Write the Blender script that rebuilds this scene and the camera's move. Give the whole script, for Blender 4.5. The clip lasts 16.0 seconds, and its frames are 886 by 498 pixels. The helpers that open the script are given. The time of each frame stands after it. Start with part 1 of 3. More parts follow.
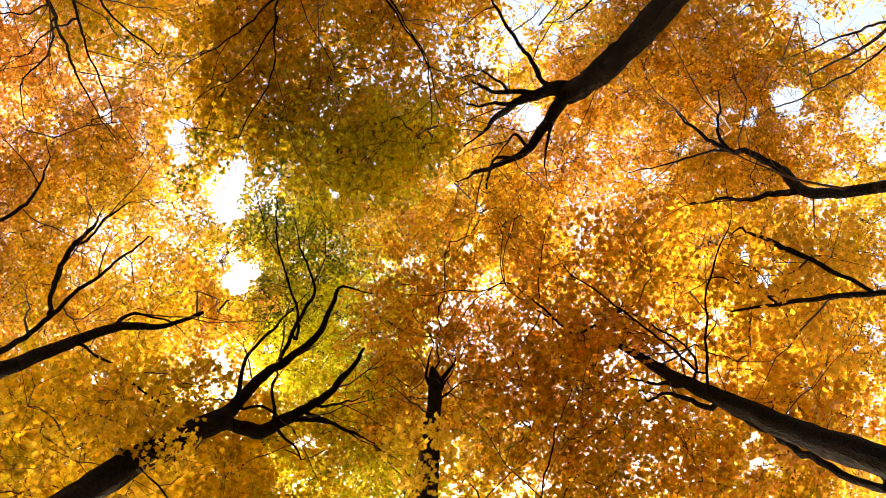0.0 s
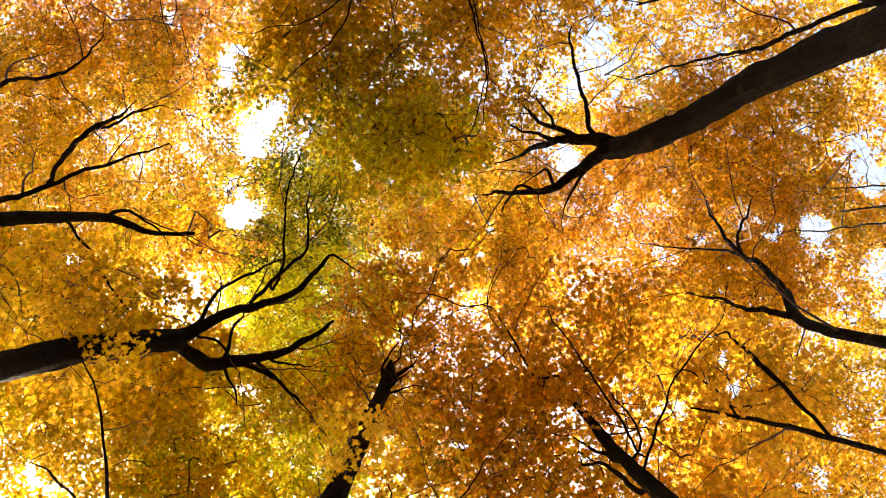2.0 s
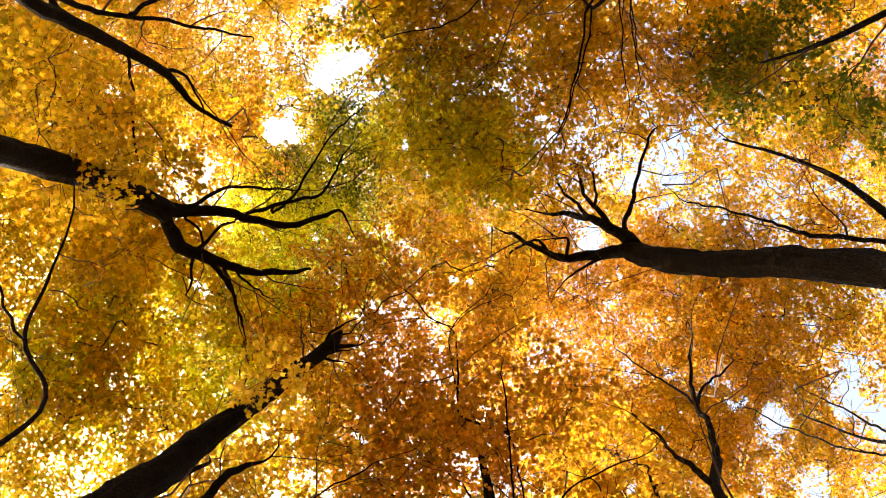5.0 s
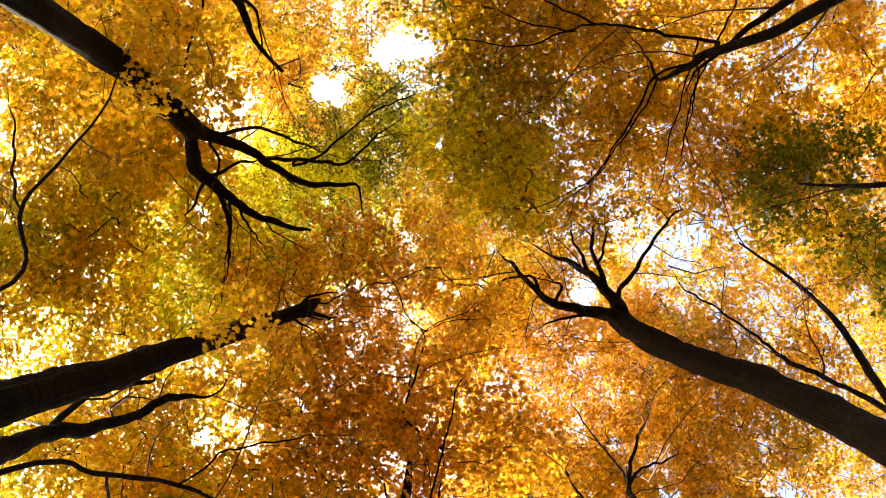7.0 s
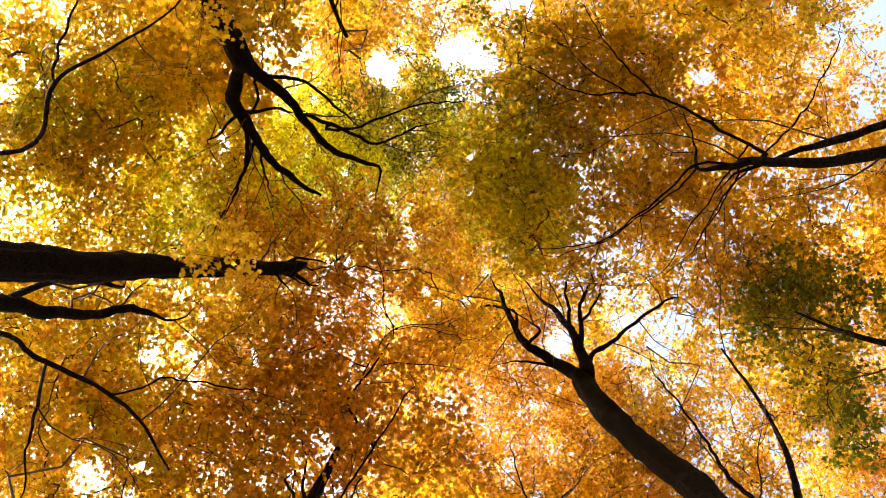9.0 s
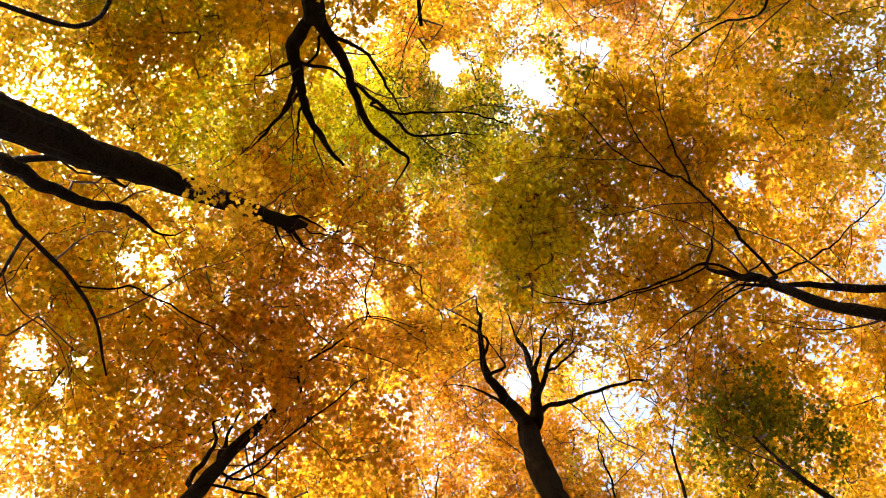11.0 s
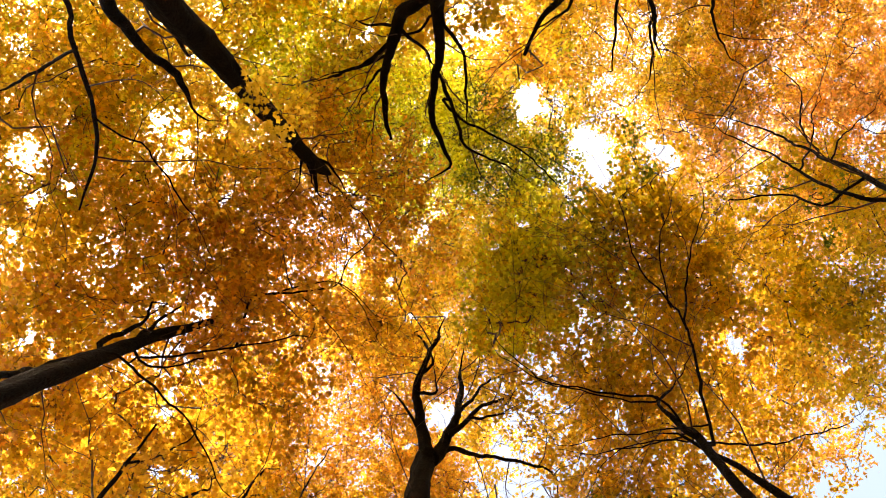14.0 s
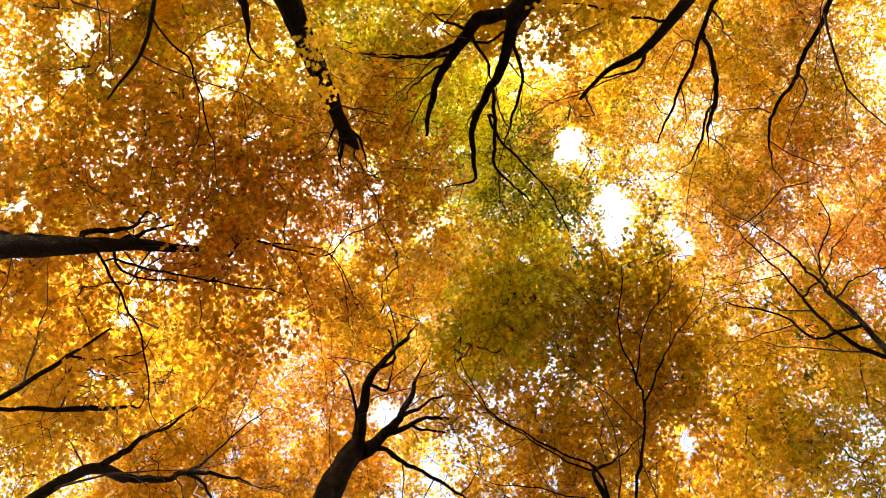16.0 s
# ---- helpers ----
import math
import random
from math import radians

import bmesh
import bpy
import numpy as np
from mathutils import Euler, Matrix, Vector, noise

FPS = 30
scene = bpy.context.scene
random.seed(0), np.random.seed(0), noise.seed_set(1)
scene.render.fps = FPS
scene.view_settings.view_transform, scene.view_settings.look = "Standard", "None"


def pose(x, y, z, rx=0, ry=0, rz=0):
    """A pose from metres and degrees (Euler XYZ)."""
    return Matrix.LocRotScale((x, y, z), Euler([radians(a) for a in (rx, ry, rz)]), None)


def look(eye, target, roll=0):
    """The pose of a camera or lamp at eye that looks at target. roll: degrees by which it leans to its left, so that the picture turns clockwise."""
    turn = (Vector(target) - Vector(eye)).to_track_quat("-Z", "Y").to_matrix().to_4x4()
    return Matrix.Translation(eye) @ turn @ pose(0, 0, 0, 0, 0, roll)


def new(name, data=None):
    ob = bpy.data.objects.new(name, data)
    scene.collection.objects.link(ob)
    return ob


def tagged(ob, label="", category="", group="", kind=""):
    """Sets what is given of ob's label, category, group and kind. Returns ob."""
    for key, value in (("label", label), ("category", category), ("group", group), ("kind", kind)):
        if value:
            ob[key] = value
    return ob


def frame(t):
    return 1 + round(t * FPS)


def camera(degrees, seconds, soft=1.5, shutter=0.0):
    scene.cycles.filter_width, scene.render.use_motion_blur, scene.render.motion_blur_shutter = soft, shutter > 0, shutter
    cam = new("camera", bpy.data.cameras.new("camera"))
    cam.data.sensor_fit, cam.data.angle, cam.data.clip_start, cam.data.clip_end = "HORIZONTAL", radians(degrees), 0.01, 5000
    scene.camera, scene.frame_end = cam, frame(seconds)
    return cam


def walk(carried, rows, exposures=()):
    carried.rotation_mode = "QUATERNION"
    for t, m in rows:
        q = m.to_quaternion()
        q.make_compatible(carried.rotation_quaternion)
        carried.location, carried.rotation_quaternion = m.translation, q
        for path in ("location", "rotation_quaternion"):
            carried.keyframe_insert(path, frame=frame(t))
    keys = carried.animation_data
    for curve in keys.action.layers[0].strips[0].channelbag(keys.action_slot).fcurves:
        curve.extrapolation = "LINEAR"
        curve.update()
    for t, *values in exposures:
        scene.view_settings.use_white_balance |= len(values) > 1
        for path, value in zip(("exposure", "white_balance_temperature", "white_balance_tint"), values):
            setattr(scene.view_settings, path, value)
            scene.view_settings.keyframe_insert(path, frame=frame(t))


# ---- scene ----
cam = camera(69.0, 16.0, soft=1.0)
PATH = [
    (0.00, pose(0.002, 0.003, 1.602, 180.01, -0.00, 0.03)),
    (0.50, pose(0.010, 0.007, 1.599, 180.13, 0.02, -4.78)),
    (1.00, pose(0.018, 0.009, 1.595, 180.25, 0.04, -9.68)),
    (1.50, pose(0.026, 0.011, 1.588, 180.37, 0.05, -14.60)),
    (2.00, pose(0.036, 0.013, 1.579, 180.52, 0.04, -19.46)),
    (2.50, pose(0.046, 0.018, 1.569, 180.70, 0.05, -24.28)),
    (3.00, pose(0.055, 0.024, 1.559, 180.92, 0.10, -29.08)),
    (3.50, pose(0.059, 0.030, 1.549, 181.12, 0.21, -33.85)),
    (4.00, pose(0.057, 0.031, 1.536, 181.26, 0.34, -38.58)),
    (4.75, pose(0.046, 0.022, 1.508, 181.32, 0.50, -45.68)),
    (5.50, pose(0.028, 0.005, 1.476, 181.28, 0.63, -52.82)),
    (6.25, pose(0.008, -0.013, 1.446, 181.23, 0.78, -60.00)),
    (7.00, pose(-0.006, -0.024, 1.425, 181.24, 0.97, -67.20)),
    (7.50, pose(-0.014, -0.026, 1.417, 181.29, 1.13, -71.96)),
    (8.00, pose(-0.022, -0.026, 1.415, 181.33, 1.31, -76.74)),
    (8.50, pose(-0.030, -0.026, 1.415, 181.35, 1.47, -81.58)),
    (9.00, pose(-0.040, -0.027, 1.417, 181.34, 1.60, -86.38)),
    (9.60, pose(-0.052, -0.030, 1.420, 181.31, 1.74, -92.19)),
    (10.25, pose(-0.066, -0.035, 1.422, 181.27, 1.87, -98.56)),
    (10.90, pose(-0.081, -0.043, 1.422, 181.22, 1.98, -104.95)),
    (11.50, pose(-0.094, -0.053, 1.419, 181.18, 2.06, -110.82)),
    (12.00, pose(-0.104, -0.063, 1.412, 181.16, 2.10, -115.65)),
    (12.50, pose(-0.115, -0.073, 1.405, 181.14, 2.15, -120.43)),
    (13.00, pose(-0.125, -0.085, 1.400, 181.12, 2.19, -125.12)),
    (13.50, pose(-0.136, -0.097, 1.397, 181.11, 2.23, -129.81)),
    (14.00, pose(-0.145, -0.111, 1.397, 181.11, 2.28, -134.55)),
    (14.50, pose(-0.153, -0.124, 1.399, 181.12, 2.33, -139.30)),
    (15.00, pose(-0.158, -0.136, 1.401, 181.13, 2.41, -144.03)),
    (15.50, pose(-0.163, -0.144, 1.404, 181.12, 2.48, -148.77)),
    (16.00, pose(-0.167, -0.151, 1.408, 181.09, 2.56, -153.53)),
]
walk(cam, PATH, exposures=[(0.0, 2.42, 7900, 10), (16.0, 2.42, 7900, 10)])

# ---- world and sun ----
SUN_ELEVATION, SUN_AZIMUTH = radians(42), radians(105)
to_sun = Vector((math.cos(SUN_ELEVATION) * math.cos(SUN_AZIMUTH), math.cos(SUN_ELEVATION) * math.sin(SUN_AZIMUTH), math.sin(SUN_ELEVATION)))
world = bpy.data.worlds.new("sky")
scene.world = world
world.use_nodes = True
sky = world.node_tree.nodes.new("ShaderNodeTexSky")
sky.sky_type = "NISHITA"
sky.sun_disc = False
sky.sun_elevation = SUN_ELEVATION
sky.sun_rotation = math.atan2(to_sun.x, to_sun.y)
sky.air_density, sky.dust_density, sky.ozone_density = 1.0, 8.0, 0.6
background = world.node_tree.nodes["Background"]
background.inputs["Strength"].default_value = 0.15
world.node_tree.links.new(sky.outputs["Color"], background.inputs["Color"])
sun = new("sun", bpy.data.lights.new("sun", "SUN"))
sun.data.energy, sun.data.angle, sun.data.color = 2.2, radians(0.5), (1.0, 0.93, 0.82)
sun.matrix_world = look(to_sun * 60, (0, 0, 0))


# ---- materials ----
def material(name):
    m = bpy.data.materials.new(name)
    m.use_nodes = True
    m.node_tree.nodes.clear()
    return m, m.node_tree.nodes, m.node_tree.links


def leaf_material(name, dark, mid, light, through_part=0.74):
    """Thin leaf: some light is thrown back, more shines through; every leaf has its own tint and blotches."""
    m, nodes, links = material(name)
    geo = nodes.new("ShaderNodeNewGeometry")
    ramp = nodes.new("ShaderNodeValToRGB")
    e = ramp.color_ramp.elements
    e[0].position, e[0].color = 0.0, (*dark, 1)
    e[1].position, e[1].color = 1.0, (*light, 1)
    e.new(0.5).color = (*mid, 1)
    coord = nodes.new("ShaderNodeTexCoord")
    clump = nodes.new("ShaderNodeTexNoise")
    clump.inputs["Scale"].default_value, clump.inputs["Detail"].default_value = 1.1, 3
    links.new(coord.outputs["Object"], clump.inputs["Vector"])
    spread = nodes.new("ShaderNodeMapRange")
    spread.inputs["From Min"].default_value, spread.inputs["From Max"].default_value = 0.3, 0.7
    spread.inputs["To Min"].default_value, spread.inputs["To Max"].default_value = -0.1, 0.7
    links.new(clump.outputs["Fac"], spread.inputs["Value"])
    tint = nodes.new("ShaderNodeMath")
    tint.operation = "MULTIPLY_ADD"
    tint.inputs[1].default_value = 0.55
    links.new(spread.outputs[0], tint.inputs[2])
    links.new(tint.outputs[0], ramp.inputs["Fac"])
    blotch = nodes.new("ShaderNodeTexNoise")
    blotch.inputs["Scale"].default_value = 22
    blotch.inputs["Detail"].default_value = 4
    links.new(coord.outputs["Object"], blotch.inputs["Vector"])
    drift = nodes.new("ShaderNodeTexNoise")
    drift.inputs["Scale"].default_value = 0.8
    links.new(coord.outputs["Object"], drift.inputs["Vector"])
    add = nodes.new("ShaderNodeMath")
    add.operation = "MULTIPLY_ADD"
    add.inputs[1].default_value = 0.35
    links.new(blotch.outputs["Fac"], add.inputs[0])
    scale = nodes.new("ShaderNodeMath")
    scale.operation = "MULTIPLY_ADD"
    scale.inputs[1].default_value, scale.inputs[2].default_value = 0.7, 0.475
    links.new(drift.outputs["Fac"], scale.inputs[0])
    links.new(scale.outputs[0], add.inputs[2])
    hsv = nodes.new("ShaderNodeHueSaturation")
    other = nodes.new("ShaderNodeTexWhiteNoise")
    other.noise_dimensions = "1D"
    links.new(geo.outputs["Random Per Island"], other.inputs["W"])
    apart = nodes.new("ShaderNodeSeparateColor")
    links.new(other.outputs["Color"], apart.inputs["Color"])
    links.new(apart.outputs["Green"], tint.inputs[0])
    hue = nodes.new("ShaderNodeMapRange")
    hue.inputs["To Min"].default_value, hue.inputs["To Max"].default_value = 0.483, 0.517
    links.new(other.outputs["Value"], hue.inputs["Value"])
    links.new(hue.outputs[0], hsv.inputs["Hue"])
    links.new(ramp.outputs["Color"], hsv.inputs["Color"])
    own = nodes.new("ShaderNodeMapRange")
    own.inputs["To Min"].default_value, own.inputs["To Max"].default_value = 0.62, 1.34
    links.new(geo.outputs["Random Per Island"], own.inputs["Value"])
    value = nodes.new("ShaderNodeMath")
    value.operation = "MULTIPLY"
    links.new(add.outputs[0], value.inputs[0])
    links.new(own.outputs[0], value.inputs[1])
    links.new(value.outputs[0], hsv.inputs["Value"])
    front = nodes.new("ShaderNodeBsdfDiffuse")
    back = nodes.new("ShaderNodeBsdfTranslucent")
    links.new(hsv.outputs["Color"], front.inputs["Color"])
    links.new(hsv.outputs["Color"], back.inputs["Color"])
    mix = nodes.new("ShaderNodeMixShader")
    mix.inputs["Fac"].default_value = through_part
    links.new(front.outputs[0], mix.inputs[1])
    links.new(back.outputs[0], mix.inputs[2])
    gloss = nodes.new("ShaderNodeBsdfGlossy")
    gloss.inputs["Roughness"].default_value = 0.45
    top = nodes.new("ShaderNodeMixShader")
    top.inputs["Fac"].default_value = 0.012
    links.new(mix.outputs[0], top.inputs[1])
    links.new(gloss.outputs[0], top.inputs[2])
    out = nodes.new("ShaderNodeOutputMaterial")
    links.new(top.outputs[0], out.inputs["Surface"])
    return m


LEAVES = {
    "red": leaf_material("leaf_red", (0.621, 0.288, 0.063), (0.669, 0.356, 0.077), (0.685, 0.439, 0.112)),
    "orange": leaf_material("leaf_orange", (0.529, 0.244, 0.032), (0.591, 0.302, 0.044), (0.612, 0.370, 0.064)),
    "rust": leaf_material("leaf_rust", (0.449, 0.209, 0.023), (0.546, 0.278, 0.025), (0.593, 0.333, 0.033)),
    "amber": leaf_material("leaf_amber", (0.517, 0.275, 0.022), (0.597, 0.351, 0.029), (0.626, 0.412, 0.037)),
    "gold": leaf_material("leaf_gold", (0.489, 0.305, 0.021), (0.545, 0.376, 0.028), (0.570, 0.426, 0.043)),
    "bronze": leaf_material("leaf_bronze", (0.463, 0.282, 0.020), (0.573, 0.362, 0.023), (0.647, 0.430, 0.026)),
    "olive": leaf_material("leaf_olive", (0.371, 0.287, 0.020), (0.481, 0.367, 0.023), (0.592, 0.443, 0.026)),
    "lime": leaf_material("leaf_lime", (0.398, 0.413, 0.022), (0.491, 0.486, 0.029), (0.593, 0.559, 0.033)),
    "green": leaf_material("leaf_green", (0.091, 0.129, 0.014), (0.143, 0.179, 0.017), (0.244, 0.257, 0.021)),
}


def bark_material():
    m, nodes, links = material("bark")
    coord = nodes.new("ShaderNodeTexCoord")
    stretch = nodes.new("ShaderNodeMapping")
    stretch.inputs["Scale"].default_value = (14, 14, 2.2)
    links.new(coord.outputs["Object"], stretch.inputs["Vector"])
    ridge = nodes.new("ShaderNodeTexVoronoi")
    ridge.feature = "DISTANCE_TO_EDGE"
    links.new(stretch.outputs[0], ridge.inputs["Vector"])
    grain = nodes.new("ShaderNodeTexNoise")
    grain.inputs["Scale"].default_value, grain.inputs["Detail"].default_value = 9, 8
    links.new(coord.outputs["Object"], grain.inputs["Vector"])
    # darker than real bark: the trunks' backlit shade is put into this ramp
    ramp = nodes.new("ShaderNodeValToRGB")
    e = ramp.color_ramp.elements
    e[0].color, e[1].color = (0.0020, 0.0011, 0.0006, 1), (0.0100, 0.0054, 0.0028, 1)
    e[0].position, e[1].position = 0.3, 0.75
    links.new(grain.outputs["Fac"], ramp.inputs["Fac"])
    mul = nodes.new("ShaderNodeMath")
    mul.operation = "MULTIPLY"
    links.new(ridge.outputs["Distance"], mul.inputs[0])
    links.new(grain.outputs["Fac"], mul.inputs[1])
    bump = nodes.new("ShaderNodeBump")
    bump.inputs["Strength"].default_value, bump.inputs["Distance"].default_value = 1.0, 0.12
    links.new(mul.outputs[0], bump.inputs["Height"])
    p = nodes.new("ShaderNodeBsdfPrincipled")
    p.inputs["Roughness"].default_value = 0.9
    p.inputs["Specular IOR Level"].default_value = 0.1
    # pale worn plates where the bark has scaled off
    plates = nodes.new("ShaderNodeTexNoise")
    plates.inputs["Scale"].default_value, plates.inputs["Detail"].default_value = 3.2, 6
    plates.inputs["Roughness"].default_value = 0.7
    links.new(coord.outputs["Object"], plates.inputs["Vector"])
    worn = nodes.new("ShaderNodeMapRange")
    worn.inputs["From Min"].default_value, worn.inputs["From Max"].default_value = 0.60, 0.72
    worn.inputs["To Max"].default_value = 0.45
    links.new(plates.outputs["Fac"], worn.inputs["Value"])
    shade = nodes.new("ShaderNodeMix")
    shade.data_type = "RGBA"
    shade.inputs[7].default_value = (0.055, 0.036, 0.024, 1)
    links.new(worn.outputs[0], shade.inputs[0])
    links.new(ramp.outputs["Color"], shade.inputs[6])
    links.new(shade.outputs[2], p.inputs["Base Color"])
    links.new(bump.outputs["Normal"], p.inputs["Normal"])
    out = nodes.new("ShaderNodeOutputMaterial")
    links.new(p.outputs[0], out.inputs["Surface"])
    return m


def litter_material():
    m, nodes, links = material("leaf_litter")
    coord = nodes.new("ShaderNodeTexCoord")
    cells = nodes.new("ShaderNodeTexVoronoi")
    cells.inputs["Scale"].default_value = 15
    links.new(coord.outputs["Object"], cells.inputs["Vector"])
    ramp = nodes.new("ShaderNodeValToRGB")
    e = ramp.color_ramp.elements
    e[0].color, e[1].color = (0.03, 0.016, 0.008, 1), (0.14, 0.07, 0.02, 1)
    links.new(cells.outputs["Color"], ramp.inputs["Fac"])
    bump = nodes.new("ShaderNodeBump")
    bump.inputs["Distance"].default_value = 0.04
    links.new(cells.outputs["Distance"], bump.inputs["Height"])
    p = nodes.new("ShaderNodeBsdfPrincipled")
    p.inputs["Roughness"].default_value = 0.95
    links.new(ramp.outputs["Color"], p.inputs["Base Color"])
    links.new(bump.outputs["Normal"], p.inputs["Normal"])
    out = nodes.new("ShaderNodeOutputMaterial")
    links.new(p.outputs[0], out.inputs["Surface"])
    return m


def twig_material():
    """Young reddish-brown bark of thin shoots."""
    m, nodes, links = material("twig_bark")
    coord = nodes.new("ShaderNodeTexCoord")
    grain = nodes.new("ShaderNodeTexNoise")
    grain.inputs["Scale"].default_value, grain.inputs["Detail"].default_value = 6, 5
    links.new(coord.outputs["Object"], grain.inputs["Vector"])
    ramp = nodes.new("ShaderNodeValToRGB")
    e = ramp.color_ramp.elements
    e[0].color, e[1].color = (0.014, 0.005, 0.003, 1), (0.052, 0.017, 0.008, 1)
    e[0].position, e[1].position = 0.3, 0.7
    links.new(grain.outputs["Fac"], ramp.inputs["Fac"])
    p = nodes.new("ShaderNodeBsdfPrincipled")
    p.inputs["Roughness"].default_value = 0.75
    links.new(ramp.outputs["Color"], p.inputs["Base Color"])
    out = nodes.new("ShaderNodeOutputMaterial")
    links.new(p.outputs[0], out.inputs["Surface"])
    return m


BARK, TWIG, LITTER = bark_material(), twig_material(), litter_material()

# ---- ground ----
rng = np.random.default_rng(11)


def ground():
    bm = bmesh.new()
    rings = [0, 2, 4, 7, 11, 16, 24, 40, 80, 200, 800, 3000]
    previous = [bm.verts.new((0, 0, 0))]
    for radius in rings[1:]:
        ring = []
        for k in range(48):
            a = math.tau * k / 48
            x, y = radius * math.cos(a), radius * math.sin(a)
            ring.append(bm.verts.new((x, y, 0.10 * noise.noise((x * 0.3, y * 0.3, 0)))))
        for k in range(48):
            if len(previous) == 1:
                bm.faces.new((previous[0], ring[k], ring[(k + 1) % 48]))
            else:
                bm.faces.new((previous[k], ring[k], ring[(k + 1) % 48], previous[(k + 1) % 48]))
        previous = ring
    me = bpy.data.meshes.new("ground")
    bm.to_mesh(me)
    bm.free()
    me.materials.append(LITTER)
    tagged(new("ground", me), "woodland floor covered in fallen orange leaves", "ground", kind="structure")


ground()


# ---- trees: limbs, twigs and crowns ----
def spline(nodes, step):
    """A smooth line through the nodes (x, y, z, radius), with a point about every step metres."""
    p = np.array(nodes, float)
    p = np.vstack([2 * p[0] - p[1], p, 2 * p[-1] - p[-2]])
    out = []
    for i in range(1, len(p) - 2):
        n = max(2, int(np.linalg.norm(p[i + 1, :3] - p[i, :3]) / step))
        for k in range(n):
            s = k / n
            out.append(0.5 * (2 * p[i] + (p[i + 1] - p[i - 1]) * s + (2 * p[i - 1] - 5 * p[i] + 4 * p[i + 1] - p[i + 2]) * s * s
                              + (3 * p[i] - p[i - 1] - 3 * p[i + 1] + p[i + 2]) * s ** 3))
    out.append(p[-2])
    out = np.array(out)
    out[:, 3] = np.maximum(out[:, 3], 0.003)
    return out


def tube(line, sides, rough=0.0, seed=0.0):
    """Vertices and faces of a tapered round limb along the line, closed at its ends."""
    n = len(line)
    d = np.gradient(line[:, :3], axis=0)
    d /= np.linalg.norm(d, axis=1)[:, None] + 1e-9
    ref = np.array((0.31, 0.87, 0.13))
    u = np.cross(d, ref)
    u /= np.linalg.norm(u, axis=1)[:, None] + 1e-9
    v = np.cross(d, u)
    a = np.arange(sides) * math.tau / sides
    ring = u[:, None, :] * np.cos(a)[None, :, None] + v[:, None, :] * np.sin(a)[None, :, None]
    r = np.repeat(line[:, 3][:, None], sides, 1)
    if rough:
        for i in range(n):
            for k in range(sides):
                q = line[i, :3] + ring[i, k] * r[i, k]
                if sides > 20:
                    r[i, k] *= 1 + 0.15 * noise.noise((3 * math.cos(a[k]) + seed, 3 * math.sin(a[k]), 0.8 * q[2])) + 0.06 * noise.noise((q[0] * 30, q[1] * 30, q[2] * 9))
                r[i, k] *= 1 + rough * noise.noise((q[0] * 5 + seed, q[1] * 5, q[2] * 1.6)) + 0.6 * rough * noise.noise((q[0] * 15, q[1] * 15 + seed, q[2] * 5))
    verts = (line[:, None, :3] + ring * r[:, :, None]).reshape(-1, 3)
    i, k = np.meshgrid(np.arange(n - 1), np.arange(sides), indexing="ij")
    k2 = (k + 1) % sides
    quads = np.stack([i * sides + k, i * sides + k2, (i + 1) * sides + k2, (i + 1) * sides + k], -1).reshape(-1, 4)
    faces = [tuple(q) for q in quads.tolist()]
    faces += [tuple(range(sides - 1, -1, -1)), tuple(range((n - 1) * sides, n * sides))]
    return verts, faces


def mesh_of(name, verts, faces, mat, smooth=True):
    me = bpy.data.meshes.new(name)
    me.from_pydata([tuple(v) for v in np.asarray(verts).tolist()], [], faces)
    me.materials.append(mat)
    if smooth:
        me.polygons.foreach_set("use_smooth", np.ones(len(me.polygons), bool))
    return me


TREES = {}
ORDER = []


def tree(key, label):
    TREES[key] = dict(label=label, limbs=[], patches=[])
    ORDER.append(key)


def limb(key, name, nodes):
    TREES[key]["limbs"].append((name, nodes))


def patch(key, x, y, z, rx, ry, h, palette, density, size):
    TREES[key]["patches"].append((x, y, z, rx, ry, h, palette.split(), density, size * (0.8 if z < 12.6 else 0.84)))


tree("A", "tall dark maple with a forked trunk and amber crown")
tree("B", "maple with two spreading dark limbs and olive-yellow leaves")
tree("C", "straight dark maple trunk with rust-orange crown")
tree("D", "leaning dark maple trunk among bright amber leaves")
tree("E", "maple with a crooked dark limb and amber leaves")
tree("U", "dark maple with a crooked fork behind amber leaves")
tree("F", "maple with a low olive-bronze crown and slender limbs")
tree("G", "maple with pink-orange leaves and fine forked branches")
tree("I", "golden maple with long dark level branches")
tree("M", "slender forked maple with sparse orange leaves")
tree("N", "dark green maple crown still in summer leaf")
tree("P", "young maple with thin stem and bright gold leaves")
tree("S", "young maple with thin wavy stem and golden leaves")
tree("T", "nearly bare maple with fine twigs against the sky")

limb("A", "trunk", [(2.19, -2.26, 5.35, 0.130), (2.185, -2.30, 6.01, 0.136), (2.135, -2.33, 7.16, 0.139), (2.01, -2.19, 8.47, 0.135), (1.82, -2.07, 9.45, 0.138), (1.67, -2.06, 10.11, 0.146)])
limb("A", "limb", [(1.61, -2.04, 10.03, 0.103), (1.52, -1.90, 10.36, 0.088), (1.43, -1.71, 10.68, 0.071), (1.18, -1.42, 11.09, 0.058), (0.82, -1.28, 11.50, 0.042), (0.52, -1.22, 12.00, 0.030)])
limb("A", "limb", [(1.59, -2.11, 10.03, 0.103), (1.39, -2.18, 10.52, 0.083), (1.14, -2.13, 10.93, 0.067), (0.88, -2.03, 11.34, 0.045), (0.65, -1.89, 11.75, 0.029)])
limb("A", "limb", [(1.46, -2.16, 10.27, 0.043), (1.35, -2.34, 10.52, 0.038), (1.23, -2.71, 10.77, 0.033), (1.04, -3.13, 11.09, 0.027), (0.79, -3.77, 11.50, 0.021)])
